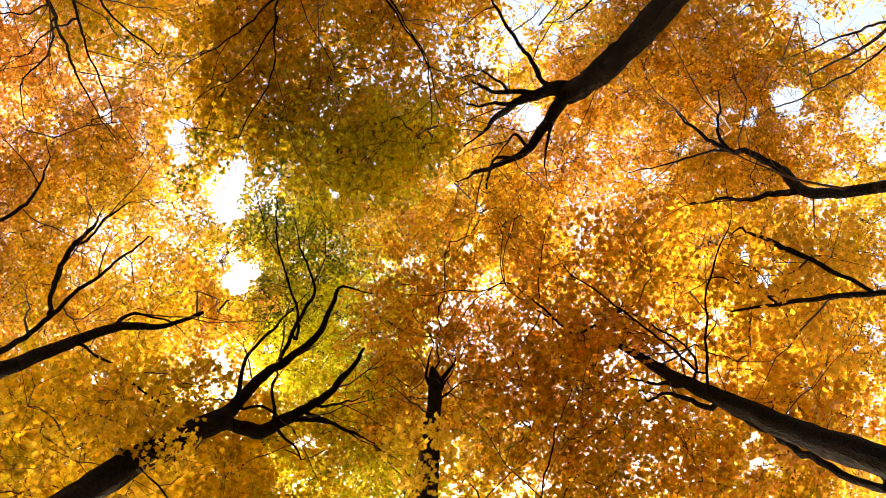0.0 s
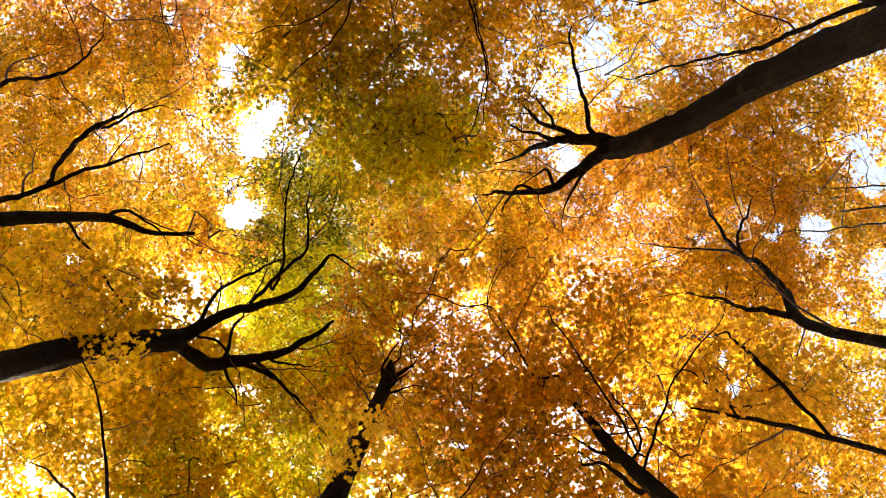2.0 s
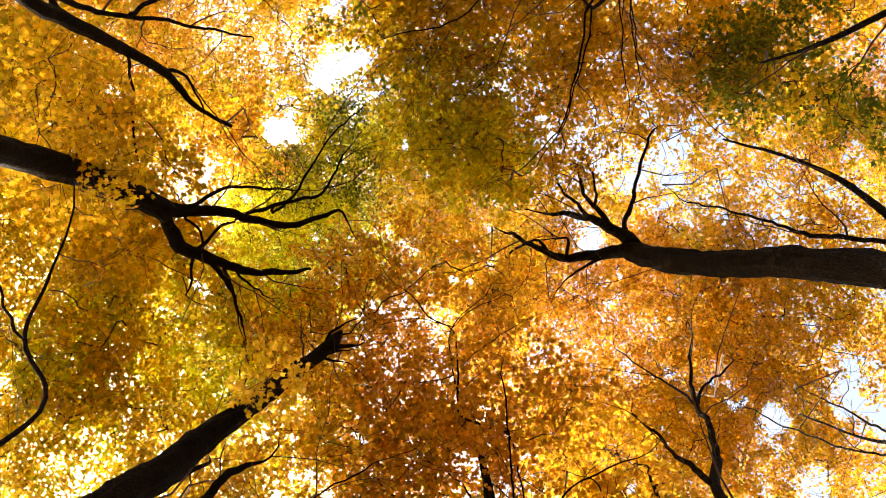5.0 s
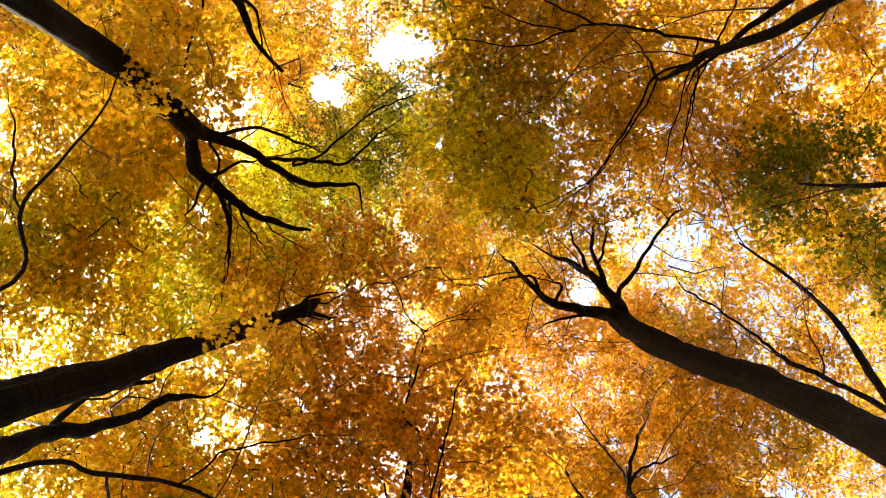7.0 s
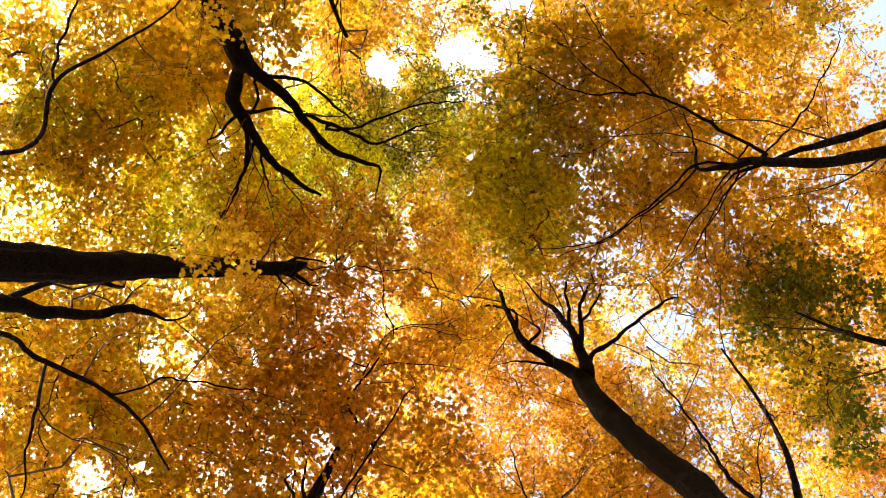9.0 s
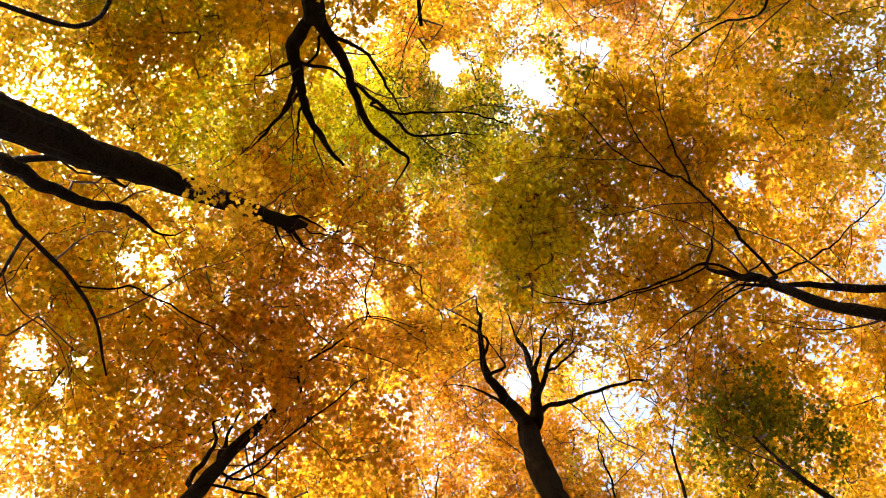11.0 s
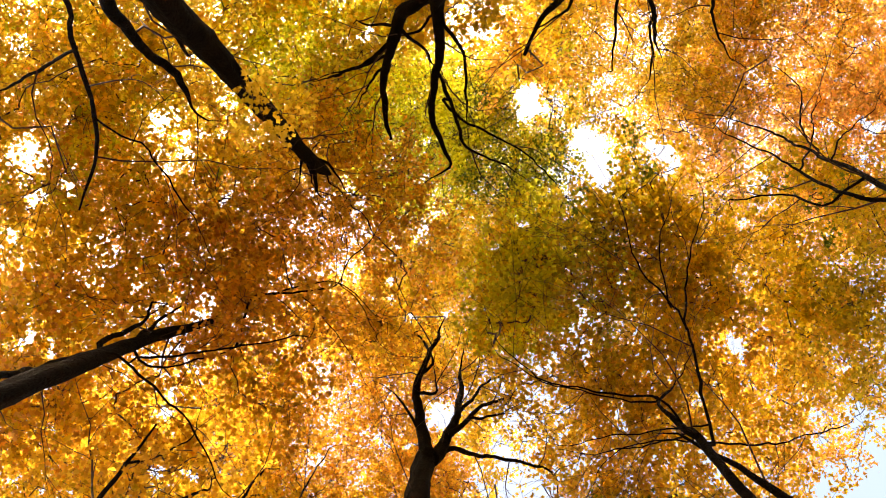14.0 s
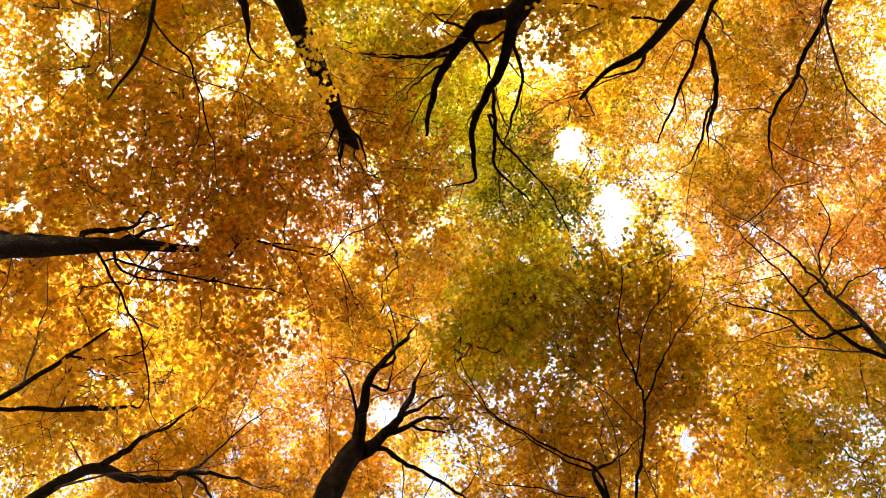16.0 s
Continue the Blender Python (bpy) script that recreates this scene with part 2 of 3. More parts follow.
limb("A", "limb", [(1.32, -2.16, 10.52, 0.051), (1.05, -2.29, 11.01, 0.037), (0.75, -2.42, 11.50, 0.028), (0.49, -2.70, 12.00, 0.019)])
limb("A", "limb", [(1.08, -2.11, 11.01, 0.034), (0.79, -2.21, 11.42, 0.028), (0.51, -2.26, 11.83, 0.018), (0.28, -2.43, 12.16, 0.015)])
limb("A", "limb", [(0.98, -2.31, 11.09, 0.024), (0.79, -2.61, 11.42, 0.018), (0.61, -2.82, 11.75, 0.014)])
limb("A", "limb", [(1.23, -1.48, 10.93, 0.030), (1.08, -1.69, 11.18, 0.021), (0.97, -1.61, 11.50, 0.014)])
limb("A", "limb", [(1.02, -1.35, 11.26, 0.031), (0.79, -1.37, 11.59, 0.021), (0.71, -1.02, 12.00, 0.019)])
limb("A", "limb", [(1.51, -1.86, 10.36, 0.028), (1.50, -1.57, 10.68, 0.023), (1.51, -1.28, 11.01, 0.013)])
limb("B", "trunk", [(-3.16, 2.16, 6.50, 0.138), (-3.25, 2.22, 7.49, 0.136), (-3.12, 2.18, 8.63, 0.138), (-2.72, 2.10, 9.62, 0.135)])
limb("B", "limb", [(-2.89, 2.22, 9.62, 0.121), (-2.75, 2.10, 10.03, 0.091), (-2.56, 1.82, 10.52, 0.073), (-2.24, 1.59, 11.01, 0.061), (-1.91, 1.33, 11.50, 0.050), (-1.78, 0.84, 12.08, 0.034)])
limb("B", "limb", [(-2.72, 2.17, 9.70, 0.076), (-2.41, 2.39, 10.11, 0.098), (-2.11, 2.32, 10.52, 0.077), (-1.72, 2.14, 11.01, 0.057), (-1.50, 1.94, 11.42, 0.046), (-1.33, 1.69, 11.75, 0.033)])
limb("B", "limb", [(-2.72, 1.94, 10.11, 0.027), (-2.71, 1.47, 10.60, 0.026), (-2.41, 1.08, 11.26, 0.017)])
limb("B", "limb", [(-2.34, 1.62, 10.85, 0.030), (-2.15, 0.99, 11.42, 0.028), (-2.06, 0.61, 11.91, 0.022), (-2.38, -0.01, 12.41, 0.015)])
limb("B", "limb", [(-2.07, 2.35, 10.52, 0.035), (-1.70, 2.50, 10.93, 0.030), (-1.33, 2.80, 11.34, 0.021)])
limb("B", "limb", [(-2.27, 2.35, 10.27, 0.028), (-2.43, 1.99, 10.77, 0.020), (-2.44, 1.82, 11.09, 0.014)])
limb("B", "limb", [(-1.87, 2.21, 10.77, 0.026), (-1.66, 2.28, 11.01, 0.020), (-1.45, 2.31, 11.42, 0.014)])
limb("B", "limb", [(-2.17, 1.36, 11.26, 0.024), (-2.29, 0.90, 11.67, 0.022), (-2.70, 0.01, 12.24, 0.015), (-2.84, -0.71, 12.57, 0.012)])
limb("B", "limb", [(-2.00, 2.28, 10.68, 0.029), (-1.71, 2.50, 11.01, 0.024), (-1.37, 2.84, 11.42, 0.014)])
limb("B", "limb", [(-2.23, 2.45, 10.36, 0.025), (-2.14, 2.69, 10.60, 0.019), (-2.08, 2.89, 10.85, 0.013)])
limb("B", "limb", [(-2.65, 2.11, 10.11, 0.021), (-2.47, 2.11, 10.36, 0.019), (-2.25, 2.31, 10.44, 0.022)])
limb("C", "trunk", [(-0.25, 3.08, 6.01, 0.145), (-0.21, 2.96, 7.32, 0.144), (-0.17, 2.62, 8.80, 0.114), (-0.15, 2.37, 9.70, 0.104), (-0.11, 2.03, 10.77, 0.098), (-0.14, 1.88, 11.20, 0.074), (-0.16, 1.80, 11.40, 0.028)])
limb("C", "limb", [(-0.11, 2.01, 10.68, 0.055), (0.07, 1.80, 11.10, 0.028), (0.18, 1.71, 11.40, 0.014)])
limb("C", "limb", [(-0.13, 2.17, 11.10, 0.034), (-0.25, 1.93, 11.35, 0.023), (-0.22, 1.70, 11.60, 0.012)])
limb("C", "limb", [(-0.11, 2.10, 11.10, 0.030), (-0.15, 1.90, 11.30, 0.021), (-0.07, 1.74, 11.50, 0.012)])
limb("C", "limb", [(-0.08, 2.14, 11.10, 0.030), (-0.00, 2.03, 11.25, 0.020), (0.12, 1.90, 11.40, 0.011)])
limb("C", "limb", [(-0.07, 2.17, 11.00, 0.026), (0.08, 2.12, 11.15, 0.018), (0.23, 2.05, 11.30, 0.010)])
limb("C", "limb", [(0.02, 3.05, 5.52, 0.087), (0.06, 3.14, 6.01, 0.081), (0.05, 3.20, 6.50, 0.061), (0.17, 3.12, 6.99, 0.055), (0.23, 3.08, 7.49, 0.047), (0.23, 2.96, 7.98, 0.039), (0.35, 2.85, 8.39, 0.020)])
limb("C", "limb", [(0.04, 3.19, 6.34, 0.038), (-0.01, 3.29, 6.83, 0.032), (-0.11, 3.35, 7.49, 0.030), (-0.04, 3.27, 8.14, 0.024)])
limb("D", "trunk", [(2.94, 1.42, 5.85, 0.108), (2.98, 1.51, 6.67, 0.105), (2.93, 1.55, 7.81, 0.096), (2.74, 1.53, 9.45, 0.073), (2.62, 1.43, 10.27, 0.058), (2.44, 1.35, 11.09, 0.036)])
limb("D", "limb", [(2.80, 1.60, 9.13, 0.038), (2.72, 1.70, 9.70, 0.023), (2.68, 1.79, 10.27, 0.016)])
limb("D", "limb", [(2.86, 1.69, 8.47, 0.035), (2.72, 1.73, 9.29, 0.022), (2.67, 1.96, 9.95, 0.015)])
limb("D", "limb", [(2.78, 1.46, 8.31, 0.017), (2.86, 0.99, 8.63, 0.014), (2.95, 0.45, 8.75, 0.011), (3.12, -0.10, 8.80, 0.008)])
limb("D", "limb", [(2.72, 1.30, 8.47, 0.014), (2.15, 0.78, 9.00, 0.012), (1.58, 0.34, 9.50, 0.009)])
limb("D", "limb", [(2.85, 1.24, 8.88, 0.015), (2.71, 1.03, 9.45, 0.011), (2.40, 0.82, 10.27, 0.009)])
limb("D", "limb", [(3.03, 1.65, 6.01, 0.031), (3.01, 1.70, 6.83, 0.033), (3.11, 1.75, 7.65, 0.025), (3.11, 1.77, 8.47, 0.017)])
limb("D", "limb", [(1.78, 1.16, 10.30, 0.016), (1.31, 0.76, 10.48, 0.014), (0.91, 0.49, 10.65, 0.011), (0.52, 0.62, 10.82, 0.009), (0.15, 0.62, 11.00, 0.007)])
limb("D", "limb", [(0.88, 0.48, 10.70, 0.008), (0.87, 0.08, 10.95, 0.007), (1.06, -0.41, 11.20, 0.005)])
limb("D", "limb", [(1.32, 0.76, 10.50, 0.008), (1.39, 0.12, 10.75, 0.007), (1.56, -0.45, 11.00, 0.005)])
limb("D", "limb", [(2.60, 1.41, 10.30, 0.017), (1.89, 1.16, 10.53, 0.014), (1.46, 0.94, 10.75, 0.011), (0.88, 0.49, 10.97, 0.009), (0.86, -0.21, 11.20, 0.006)])
limb("D", "limb", [(0.87, 0.49, 10.90, 0.008), (0.52, 0.73, 11.10, 0.007), (0.23, 1.14, 11.30, 0.005)])
limb("E", "trunk", [(3.89, -0.53, 6.67, 0.053), (3.86, -0.54, 7.16, 0.055), (3.78, -0.53, 7.65, 0.056), (3.83, -0.62, 8.47, 0.055), (3.98, -0.90, 9.13, 0.056)])
limb("E", "limb", [(3.98, -0.90, 9.13, 0.051), (3.89, -1.21, 9.78, 0.040), (3.82, -1.33, 10.27, 0.035), (3.59, -1.87, 11.09, 0.018), (3.59, -2.18, 11.59, 0.009)])
limb("E", "limb", [(3.83, -0.62, 8.47, 0.042), (3.79, -0.61, 9.13, 0.035), (3.71, -0.62, 9.62, 0.025), (3.48, -0.64, 10.44, 0.014)])
limb("E", "limb", [(3.82, -1.33, 10.27, 0.024), (3.91, -1.71, 10.77, 0.020), (4.07, -2.13, 11.09, 0.015)])
limb("E", "limb", [(3.82, -1.33, 10.27, 0.021), (3.70, -1.38, 10.77, 0.017), (3.33, -1.27, 11.26, 0.012), (3.01, -1.24, 11.59, 0.009)])
limb("U", "trunk", [(4.09, 0.28, 6.34, 0.023), (4.05, 0.34, 6.99, 0.024), (3.86, 0.48, 7.98, 0.027), (3.71, 0.62, 8.80, 0.021), (3.53, 0.76, 9.45, 0.012)])
limb("U", "limb", [(3.99, 0.40, 7.57, 0.019), (3.76, 0.18, 7.98, 0.024), (3.66, 0.01, 8.39, 0.032), (3.57, -0.14, 8.88, 0.021), (3.58, -0.24, 9.37, 0.010)])
limb("U", "limb", [(3.73, 0.61, 8.72, 0.015), (3.63, 0.43, 9.21, 0.012), (3.46, 0.39, 9.78, 0.009)])
limb("F", "trunk", [(-0.70, -3.87, 6.17, 0.060), (-0.70, -3.80, 6.50, 0.056), (-0.70, -3.55, 6.99, 0.049), (-0.84, -3.25, 7.57, 0.045), (-0.85, -3.22, 7.73, 0.042)])
limb("F", "limb", [(-0.89, -3.42, 7.60, 0.019), (-1.35, -3.00, 8.00, 0.017), (-1.72, -2.70, 8.40, 0.014), (-1.87, -2.40, 8.80, 0.012), (-2.01, -2.05, 9.20, 0.009), (-2.43, -1.57, 9.60, 0.007)])
limb("F", "limb", [(-1.71, -2.68, 8.35, 0.013), (-2.09, -2.55, 8.70, 0.011), (-2.57, -2.36, 9.05, 0.008), (-3.13, -2.22, 9.40, 0.006)])
limb("F", "limb", [(-1.81, -2.45, 8.60, 0.010), (-2.36, -2.04, 9.05, 0.007), (-2.95, -1.86, 9.50, 0.005)])
limb("F", "limb", [(-0.86, -2.83, 7.90, 0.012), (-0.55, -2.52, 8.25, 0.011), (-0.23, -2.13, 8.60, 0.009), (-0.13, -1.79, 8.95, 0.007), (-0.16, -1.48, 9.30, 0.006)])
limb("F", "limb", [(-0.82, -3.37, 7.90, 0.010), (-0.61, -3.32, 8.27, 0.008), (-0.30, -3.26, 8.63, 0.007), (0.09, -3.36, 9.00, 0.005)])
limb("F", "limb", [(-0.97, -3.23, 7.70, 0.010), (-0.68, -3.19, 8.13, 0.008), (-0.32, -3.06, 8.57, 0.007), (0.15, -2.92, 9.00, 0.005)])
limb("F", "limb", [(-0.82, -2.88, 8.00, 0.010), (-0.38, -2.37, 8.40, 0.008), (-0.15, -2.03, 8.80, 0.007), (-0.05, -1.59, 9.20, 0.005)])
limb("F", "limb", [(-0.83, -3.22, 7.57, 0.035), (-0.83, -3.09, 7.81, 0.034), (-0.85, -2.97, 8.14, 0.021), (-1.14, -3.07, 8.47, 0.012)])
limb("F", "limb", [(-0.99, -4.06, 6.50, 0.039), (-0.91, -3.82, 6.83, 0.036), (-0.87, -3.62, 7.16, 0.030), (-0.80, -3.33, 7.57, 0.019)])
limb("F", "limb", [(-0.82, -3.18, 7.65, 0.011), (-0.60, -3.29, 8.14, 0.009), (-0.15, -3.23, 8.80, 0.008)])
limb("F", "limb", [(-0.84, -3.29, 7.49, 0.011), (-1.36, -4.04, 7.98, 0.009), (-2.14, -4.78, 8.47, 0.007)])
limb("G", "trunk", [(-4.24, -3.45, 7.65, 0.036), (-4.37, -3.25, 8.31, 0.033), (-4.62, -3.07, 8.96, 0.028), (-4.83, -2.91, 9.62, 0.026)])
limb("G", "limb", [(-4.83, -2.91, 9.62, 0.020), (-5.04, -2.64, 10.27, 0.017), (-5.18, -2.29, 10.93, 0.011), (-5.21, -1.81, 11.75, 0.007)])
limb("G", "limb", [(-4.83, -2.91, 9.62, 0.014), (-5.43, -2.66, 10.44, 0.013), (-6.11, -2.41, 10.93, 0.009), (-6.47, -2.03, 11.59, 0.007)])
limb("G", "limb", [(-4.79, -3.00, 9.45, 0.014), (-5.50, -3.04, 9.95, 0.010), (-6.13, -3.19, 10.27, 0.009)])
limb("G", "limb", [(-4.04, -3.12, 8.96, 0.016), (-4.12, -2.88, 9.62, 0.014), (-3.91, -2.70, 10.27, 0.009)])
limb("G", "limb", [(-3.70, -2.75, 7.73, 0.021), (-3.84, -2.53, 8.31, 0.016), (-4.05, -2.26, 8.96, 0.012), (-4.31, -1.84, 9.95, 0.008)])
limb("G", "limb", [(-3.89, -2.47, 8.47, 0.012), (-4.64, -2.51, 9.13, 0.009), (-5.33, -2.45, 9.78, 0.008)])
limb("I", "trunk", [(-3.96, 1.12, 6.83, 0.069), (-4.04, 1.10, 7.49, 0.071), (-4.03, 1.02, 8.63, 0.060), (-3.96, 0.96, 9.62, 0.053), (-3.82, 1.06, 10.44, 0.036), (-3.53, 0.95, 11.09, 0.028)])
limb("I", "limb", [(-4.31, 1.05, 7.65, 0.034), (-4.42, 0.90, 8.47, 0.029), (-4.34, 0.50, 9.29, 0.024), (-4.13, -0.09, 10.44, 0.012)])
limb("I", "limb", [(-3.97, 1.04, 8.63, 0.017), (-3.85, 1.38, 9.13, 0.016), (-3.61, 1.85, 9.62, 0.017)])
limb("I", "limb", [(-3.98, 0.96, 9.45, 0.025), (-3.98, 0.83, 9.95, 0.020), (-3.82, 1.02, 10.60, 0.013)])
limb("I", "limb", [(-4.41, 0.72, 8.80, 0.023), (-4.69, 0.28, 9.45, 0.033), (-4.75, -0.01, 9.86, 0.032), (-4.75, -0.32, 10.36, 0.021)])
limb("I", "limb", [(-4.75, -0.01, 9.86, 0.023), (-4.74, -0.16, 10.27, 0.018), (-4.68, -0.44, 10.60, 0.019), (-4.65, -0.58, 10.93, 0.013)])
limb("I", "limb", [(-4.93, 0.70, 6.99, 0.026), (-4.96, -0.12, 8.31, 0.024), (-5.06, -0.33, 8.96, 0.021), (-5.05, -0.54, 9.45, 0.019), (-5.25, -1.05, 10.11, 0.012)])
limb("M", "trunk", [(2.87, -3.02, 6.34, 0.043), (2.66, -3.31, 7.16, 0.040), (2.47, -3.60, 7.81, 0.038), (2.26, -3.79, 8.31, 0.033), (1.91, -3.98, 9.13, 0.023), (1.39, -4.06, 10.27, 0.013)])
limb("M", "limb", [(2.87, -3.24, 6.83, 0.027), (2.71, -3.32, 7.65, 0.026), (2.52, -3.24, 8.47, 0.025), (2.33, -3.28, 9.13, 0.019), (1.79, -3.20, 10.27, 0.012)])
limb("P", "trunk", [(0.18, 2.52, 5.19, 0.017), (0.41, 2.54, 5.68, 0.017), (0.75, 2.45, 6.34, 0.016), (1.10, 2.39, 6.83, 0.014), (1.65, 2.38, 7.32, 0.009)])
limb("P", "limb", [(0.47, 2.58, 5.85, 0.012), (0.84, 2.93, 6.34, 0.012), (1.25, 3.23, 6.67, 0.009), (1.65, 3.38, 6.83, 0.006)])
limb("P", "limb", [(0.81, 2.41, 6.42, 0.009), (0.79, 2.20, 6.99, 0.008), (1.04, 1.83, 7.65, 0.007)])
limb("S", "trunk", [(-0.92, 2.46, 5.52, 0.016), (-1.53, 2.58, 6.17, 0.015), (-2.09, 2.48, 6.99, 0.012), (-2.74, 2.28, 7.81, 0.009), (-3.66, 2.05, 8.63, 0.008)])
limb("S", "limb", [(-1.53, 2.58, 6.17, 0.011), (-2.04, 2.78, 6.67, 0.011), (-2.60, 2.91, 7.16, 0.008)])
limb("T", "trunk", [(4.86, -2.65, 7.65, 0.031), (4.91, -2.53, 8.47, 0.025), (4.99, -2.41, 9.13, 0.019), (4.91, -2.32, 10.27, 0.013)])
limb("T", "limb", [(4.94, -2.50, 8.63, 0.017), (5.03, -2.67, 9.62, 0.014), (4.93, -2.71, 10.44, 0.009)])
limb("T", "limb", [(5.03, -2.41, 8.63, 0.017), (5.14, -2.27, 9.45, 0.014), (5.08, -2.13, 10.44, 0.012), (4.96, -2.08, 11.09, 0.010)])
limb("N", "trunk", [(1.27, -5.22, 7.16, 0.042), (1.16, -4.98, 7.81, 0.035), (1.05, -4.80, 8.63, 0.027), (0.89, -4.77, 9.62, 0.015)])

patch("G", -8.88, -4.43, 15.6, 4.05, 3.19, 1.60, "red amber", 0.98, 0.094)
patch("G", -11.09, -6.39, 15.6, 3.19, 3.19, 1.60, "red amber", 0.98, 0.094)
patch("I", -7.53, -0.13, 15.6, 3.31, 2.82, 1.80, "amber gold", 1.25, 0.086)
patch("I", -4.60, 1.05, 13.0, 0.90, 1.10, 0.80, "amber gold", 0.85, 0.090)
patch("I", -8.85, 2.36, 14.5, 2.93, 1.92, 1.50, "gold amber", 1.15, 0.086)
patch("I", -11.59, 0.11, 15.0, 2.59, 3.53, 1.50, "gold amber", 0.90, 0.086)
patch("F", -3.40, -2.90, 11.7, 1.00, 1.05, 0.80, "bronze olive", 0.90, 0.109)
patch("F", -1.89, -2.92, 11.7, 2.74, 1.68, 1.00, "bronze olive", 0.90, 0.109)
patch("F", -2.17, -4.49, 15.0, 3.89, 2.24, 1.00, "bronze olive", 0.25, 0.094)
patch("F", -3.14, -1.60, 11.9, 0.95, 0.60, 0.70, "olive green", 1.60, 0.109)
patch("F", -0.98, -1.89, 12.4, 0.94, 0.75, 0.60, "lime", 1.20, 0.101)
patch("F", -1.34, -5.42, 12.2, 3.17, 1.68, 1.20, "amber bronze", 1.20, 0.109)
patch("F", -6.00, -5.40, 12.8, 2.00, 1.70, 1.20, "olive bronze", 1.00, 0.109)
patch("F", -5.40, -7.00, 12.8, 1.70, 1.20, 1.10, "olive bronze", 1.00, 0.109)
patch("G", -4.20, -8.10, 15.0, 2.40, 2.00, 1.40, "orange amber", 0.90, 0.094)
patch("B", -2.73, 1.52, 16.2, 2.42, 2.68, 1.40, "lime olive", 1.30, 0.086)
patch("B", -3.88, 0.73, 15.7, 1.36, 1.73, 1.00, "green olive", 0.90, 0.086)
patch("B", -4.43, 2.68, 10.1, 1.94, 0.90, 0.80, "bronze gold", 1.40, 0.101)
patch("B", -6.31, 4.42, 13.9, 3.56, 2.16, 1.00, "bronze gold", 0.90, 0.094)
patch("B", -2.59, 4.31, 12.8, 2.26, 1.37, 1.20, "gold lime", 1.10, 0.101)
patch("C", 0.60, 1.63, 12.0, 1.92, 2.47, 1.30, "rust amber", 1.14, 0.094)
patch("C", -0.91, 4.52, 13.9, 2.48, 1.84, 1.30, "gold lime", 1.20, 0.094)
patch("C", -0.85, -1.47, 16.7, 2.92, 1.72, 1.20, "amber lime", 1.10, 0.086)
patch("C", 0.30, -0.45, 14.5, 1.70, 1.20, 1.00, "amber gold", 1.00, 0.086)
patch("A", 4.67, -1.80, 16.2, 3.70, 3.32, 1.60, "rust amber", 1.30, 0.094)
patch("A", 5.84, -4.13, 15.0, 2.36, 1.88, 1.40, "amber gold", 1.00, 0.094)
patch("A", 2.60, -5.18, 16.7, 1.59, 1.19, 1.00, "amber gold", 0.60, 0.094)
patch("D", 3.33, 1.59, 10.3, 2.50, 2.06, 1.10, "amber rust", 1.08, 0.094)
patch("D", 2.10, 4.02, 10.6, 2.36, 1.74, 1.00, "gold amber", 0.62, 0.094)
patch("D", 5.20, 3.30, 11.0, 1.40, 1.10, 0.80, "gold amber", 1.20, 0.100)
patch("E", 8.29, -0.50, 15.6, 3.07, 3.68, 1.50, "amber gold", 1.10, 0.094)
patch("U", 9.21, 2.92, 14.5, 3.16, 2.93, 1.50, "amber gold", 1.10, 0.094)
patch("P", -0.74, 6.71, 11.7, 3.71, 2.21, 1.20, "gold lime", 1.35, 0.101)
patch("P", 3.41, 6.61, 12.2, 2.98, 2.42, 1.20, "gold orange", 1.02, 0.101)
patch("S", -4.72, 5.65, 11.7, 3.36, 2.03, 1.20, "bronze gold", 1.25, 0.101)
patch("S", -8.52, 4.09, 12.2, 2.24, 1.87, 1.20, "gold", 1.45, 0.101)
patch("M", 4.90, -7.31, 15.0, 3.06, 2.83, 1.40, "amber gold", 0.85, 0.094)
patch("M", 3.13, -10.26, 15.0, 3.53, 2.36, 1.40, "orange amber", 0.90, 0.094)
patch("N", -0.24, -8.45, 12.8, 1.96, 1.57, 1.00, "amber bronze", 1.10, 0.109)
patch("T", 9.90, -5.63, 16.2, 2.81, 3.19, 1.40, "amber orange", 0.70, 0.094)
patch("C", -0.14, 1.99, 7.9, 0.26, 0.11, 0.30, "amber bronze", 2.40, 0.080)
patch("B", -3.20, 2.15, 8.1, 0.48, 0.22, 0.25, "bronze gold", 1.90, 0.080)
patch("B", -3.98, 1.74, 8.4, 0.72, 0.54, 0.40, "bronze gold", 0.90, 0.080)
patch("D", 2.04, 1.13, 9.6, 0.42, 0.35, 0.40, "amber rust", 0.80, 0.092)
patch("F", -1.55, -1.78, 11.0, 0.66, 1.24, 0.50, "olive lime", 0.70, 0.092)
patch("F", -1.74, -1.20, 11.2, 0.60, 0.40, 0.50, "olive lime", 0.90, 0.101)
patch("N", 1.25, -6.15, 11.6, 0.95, 0.90, 0.80, "green", 1.70, 0.109)
patch("N", 2.75, -6.72, 11.6, 0.62, 0.52, 0.60, "green", 1.70, 0.109)
patch("B", -1.91, 2.18, 14.1, 1.42, 1.42, 0.80, "lime", 1.00, 0.078)
patch("P", 2.29, 3.26, 11.6, 0.79, 0.53, 0.50, "orange red", 0.50, 0.092)
patch("P", 2.69, 4.61, 10.6, 1.03, 0.79, 0.60, "gold lime", 0.50, 0.092)
patch("F", -0.76, -1.66, 10.8, 0.56, 0.44, 0.30, "lime gold", 1.20, 0.092)
patch("F", -1.48, -1.22, 10.8, 0.48, 0.40, 0.30, "lime", 0.90, 0.092)
patch("U", 3.90, 0.28, 8.3, 0.60, 0.42, 0.40, "amber gold", 1.00, 0.084)

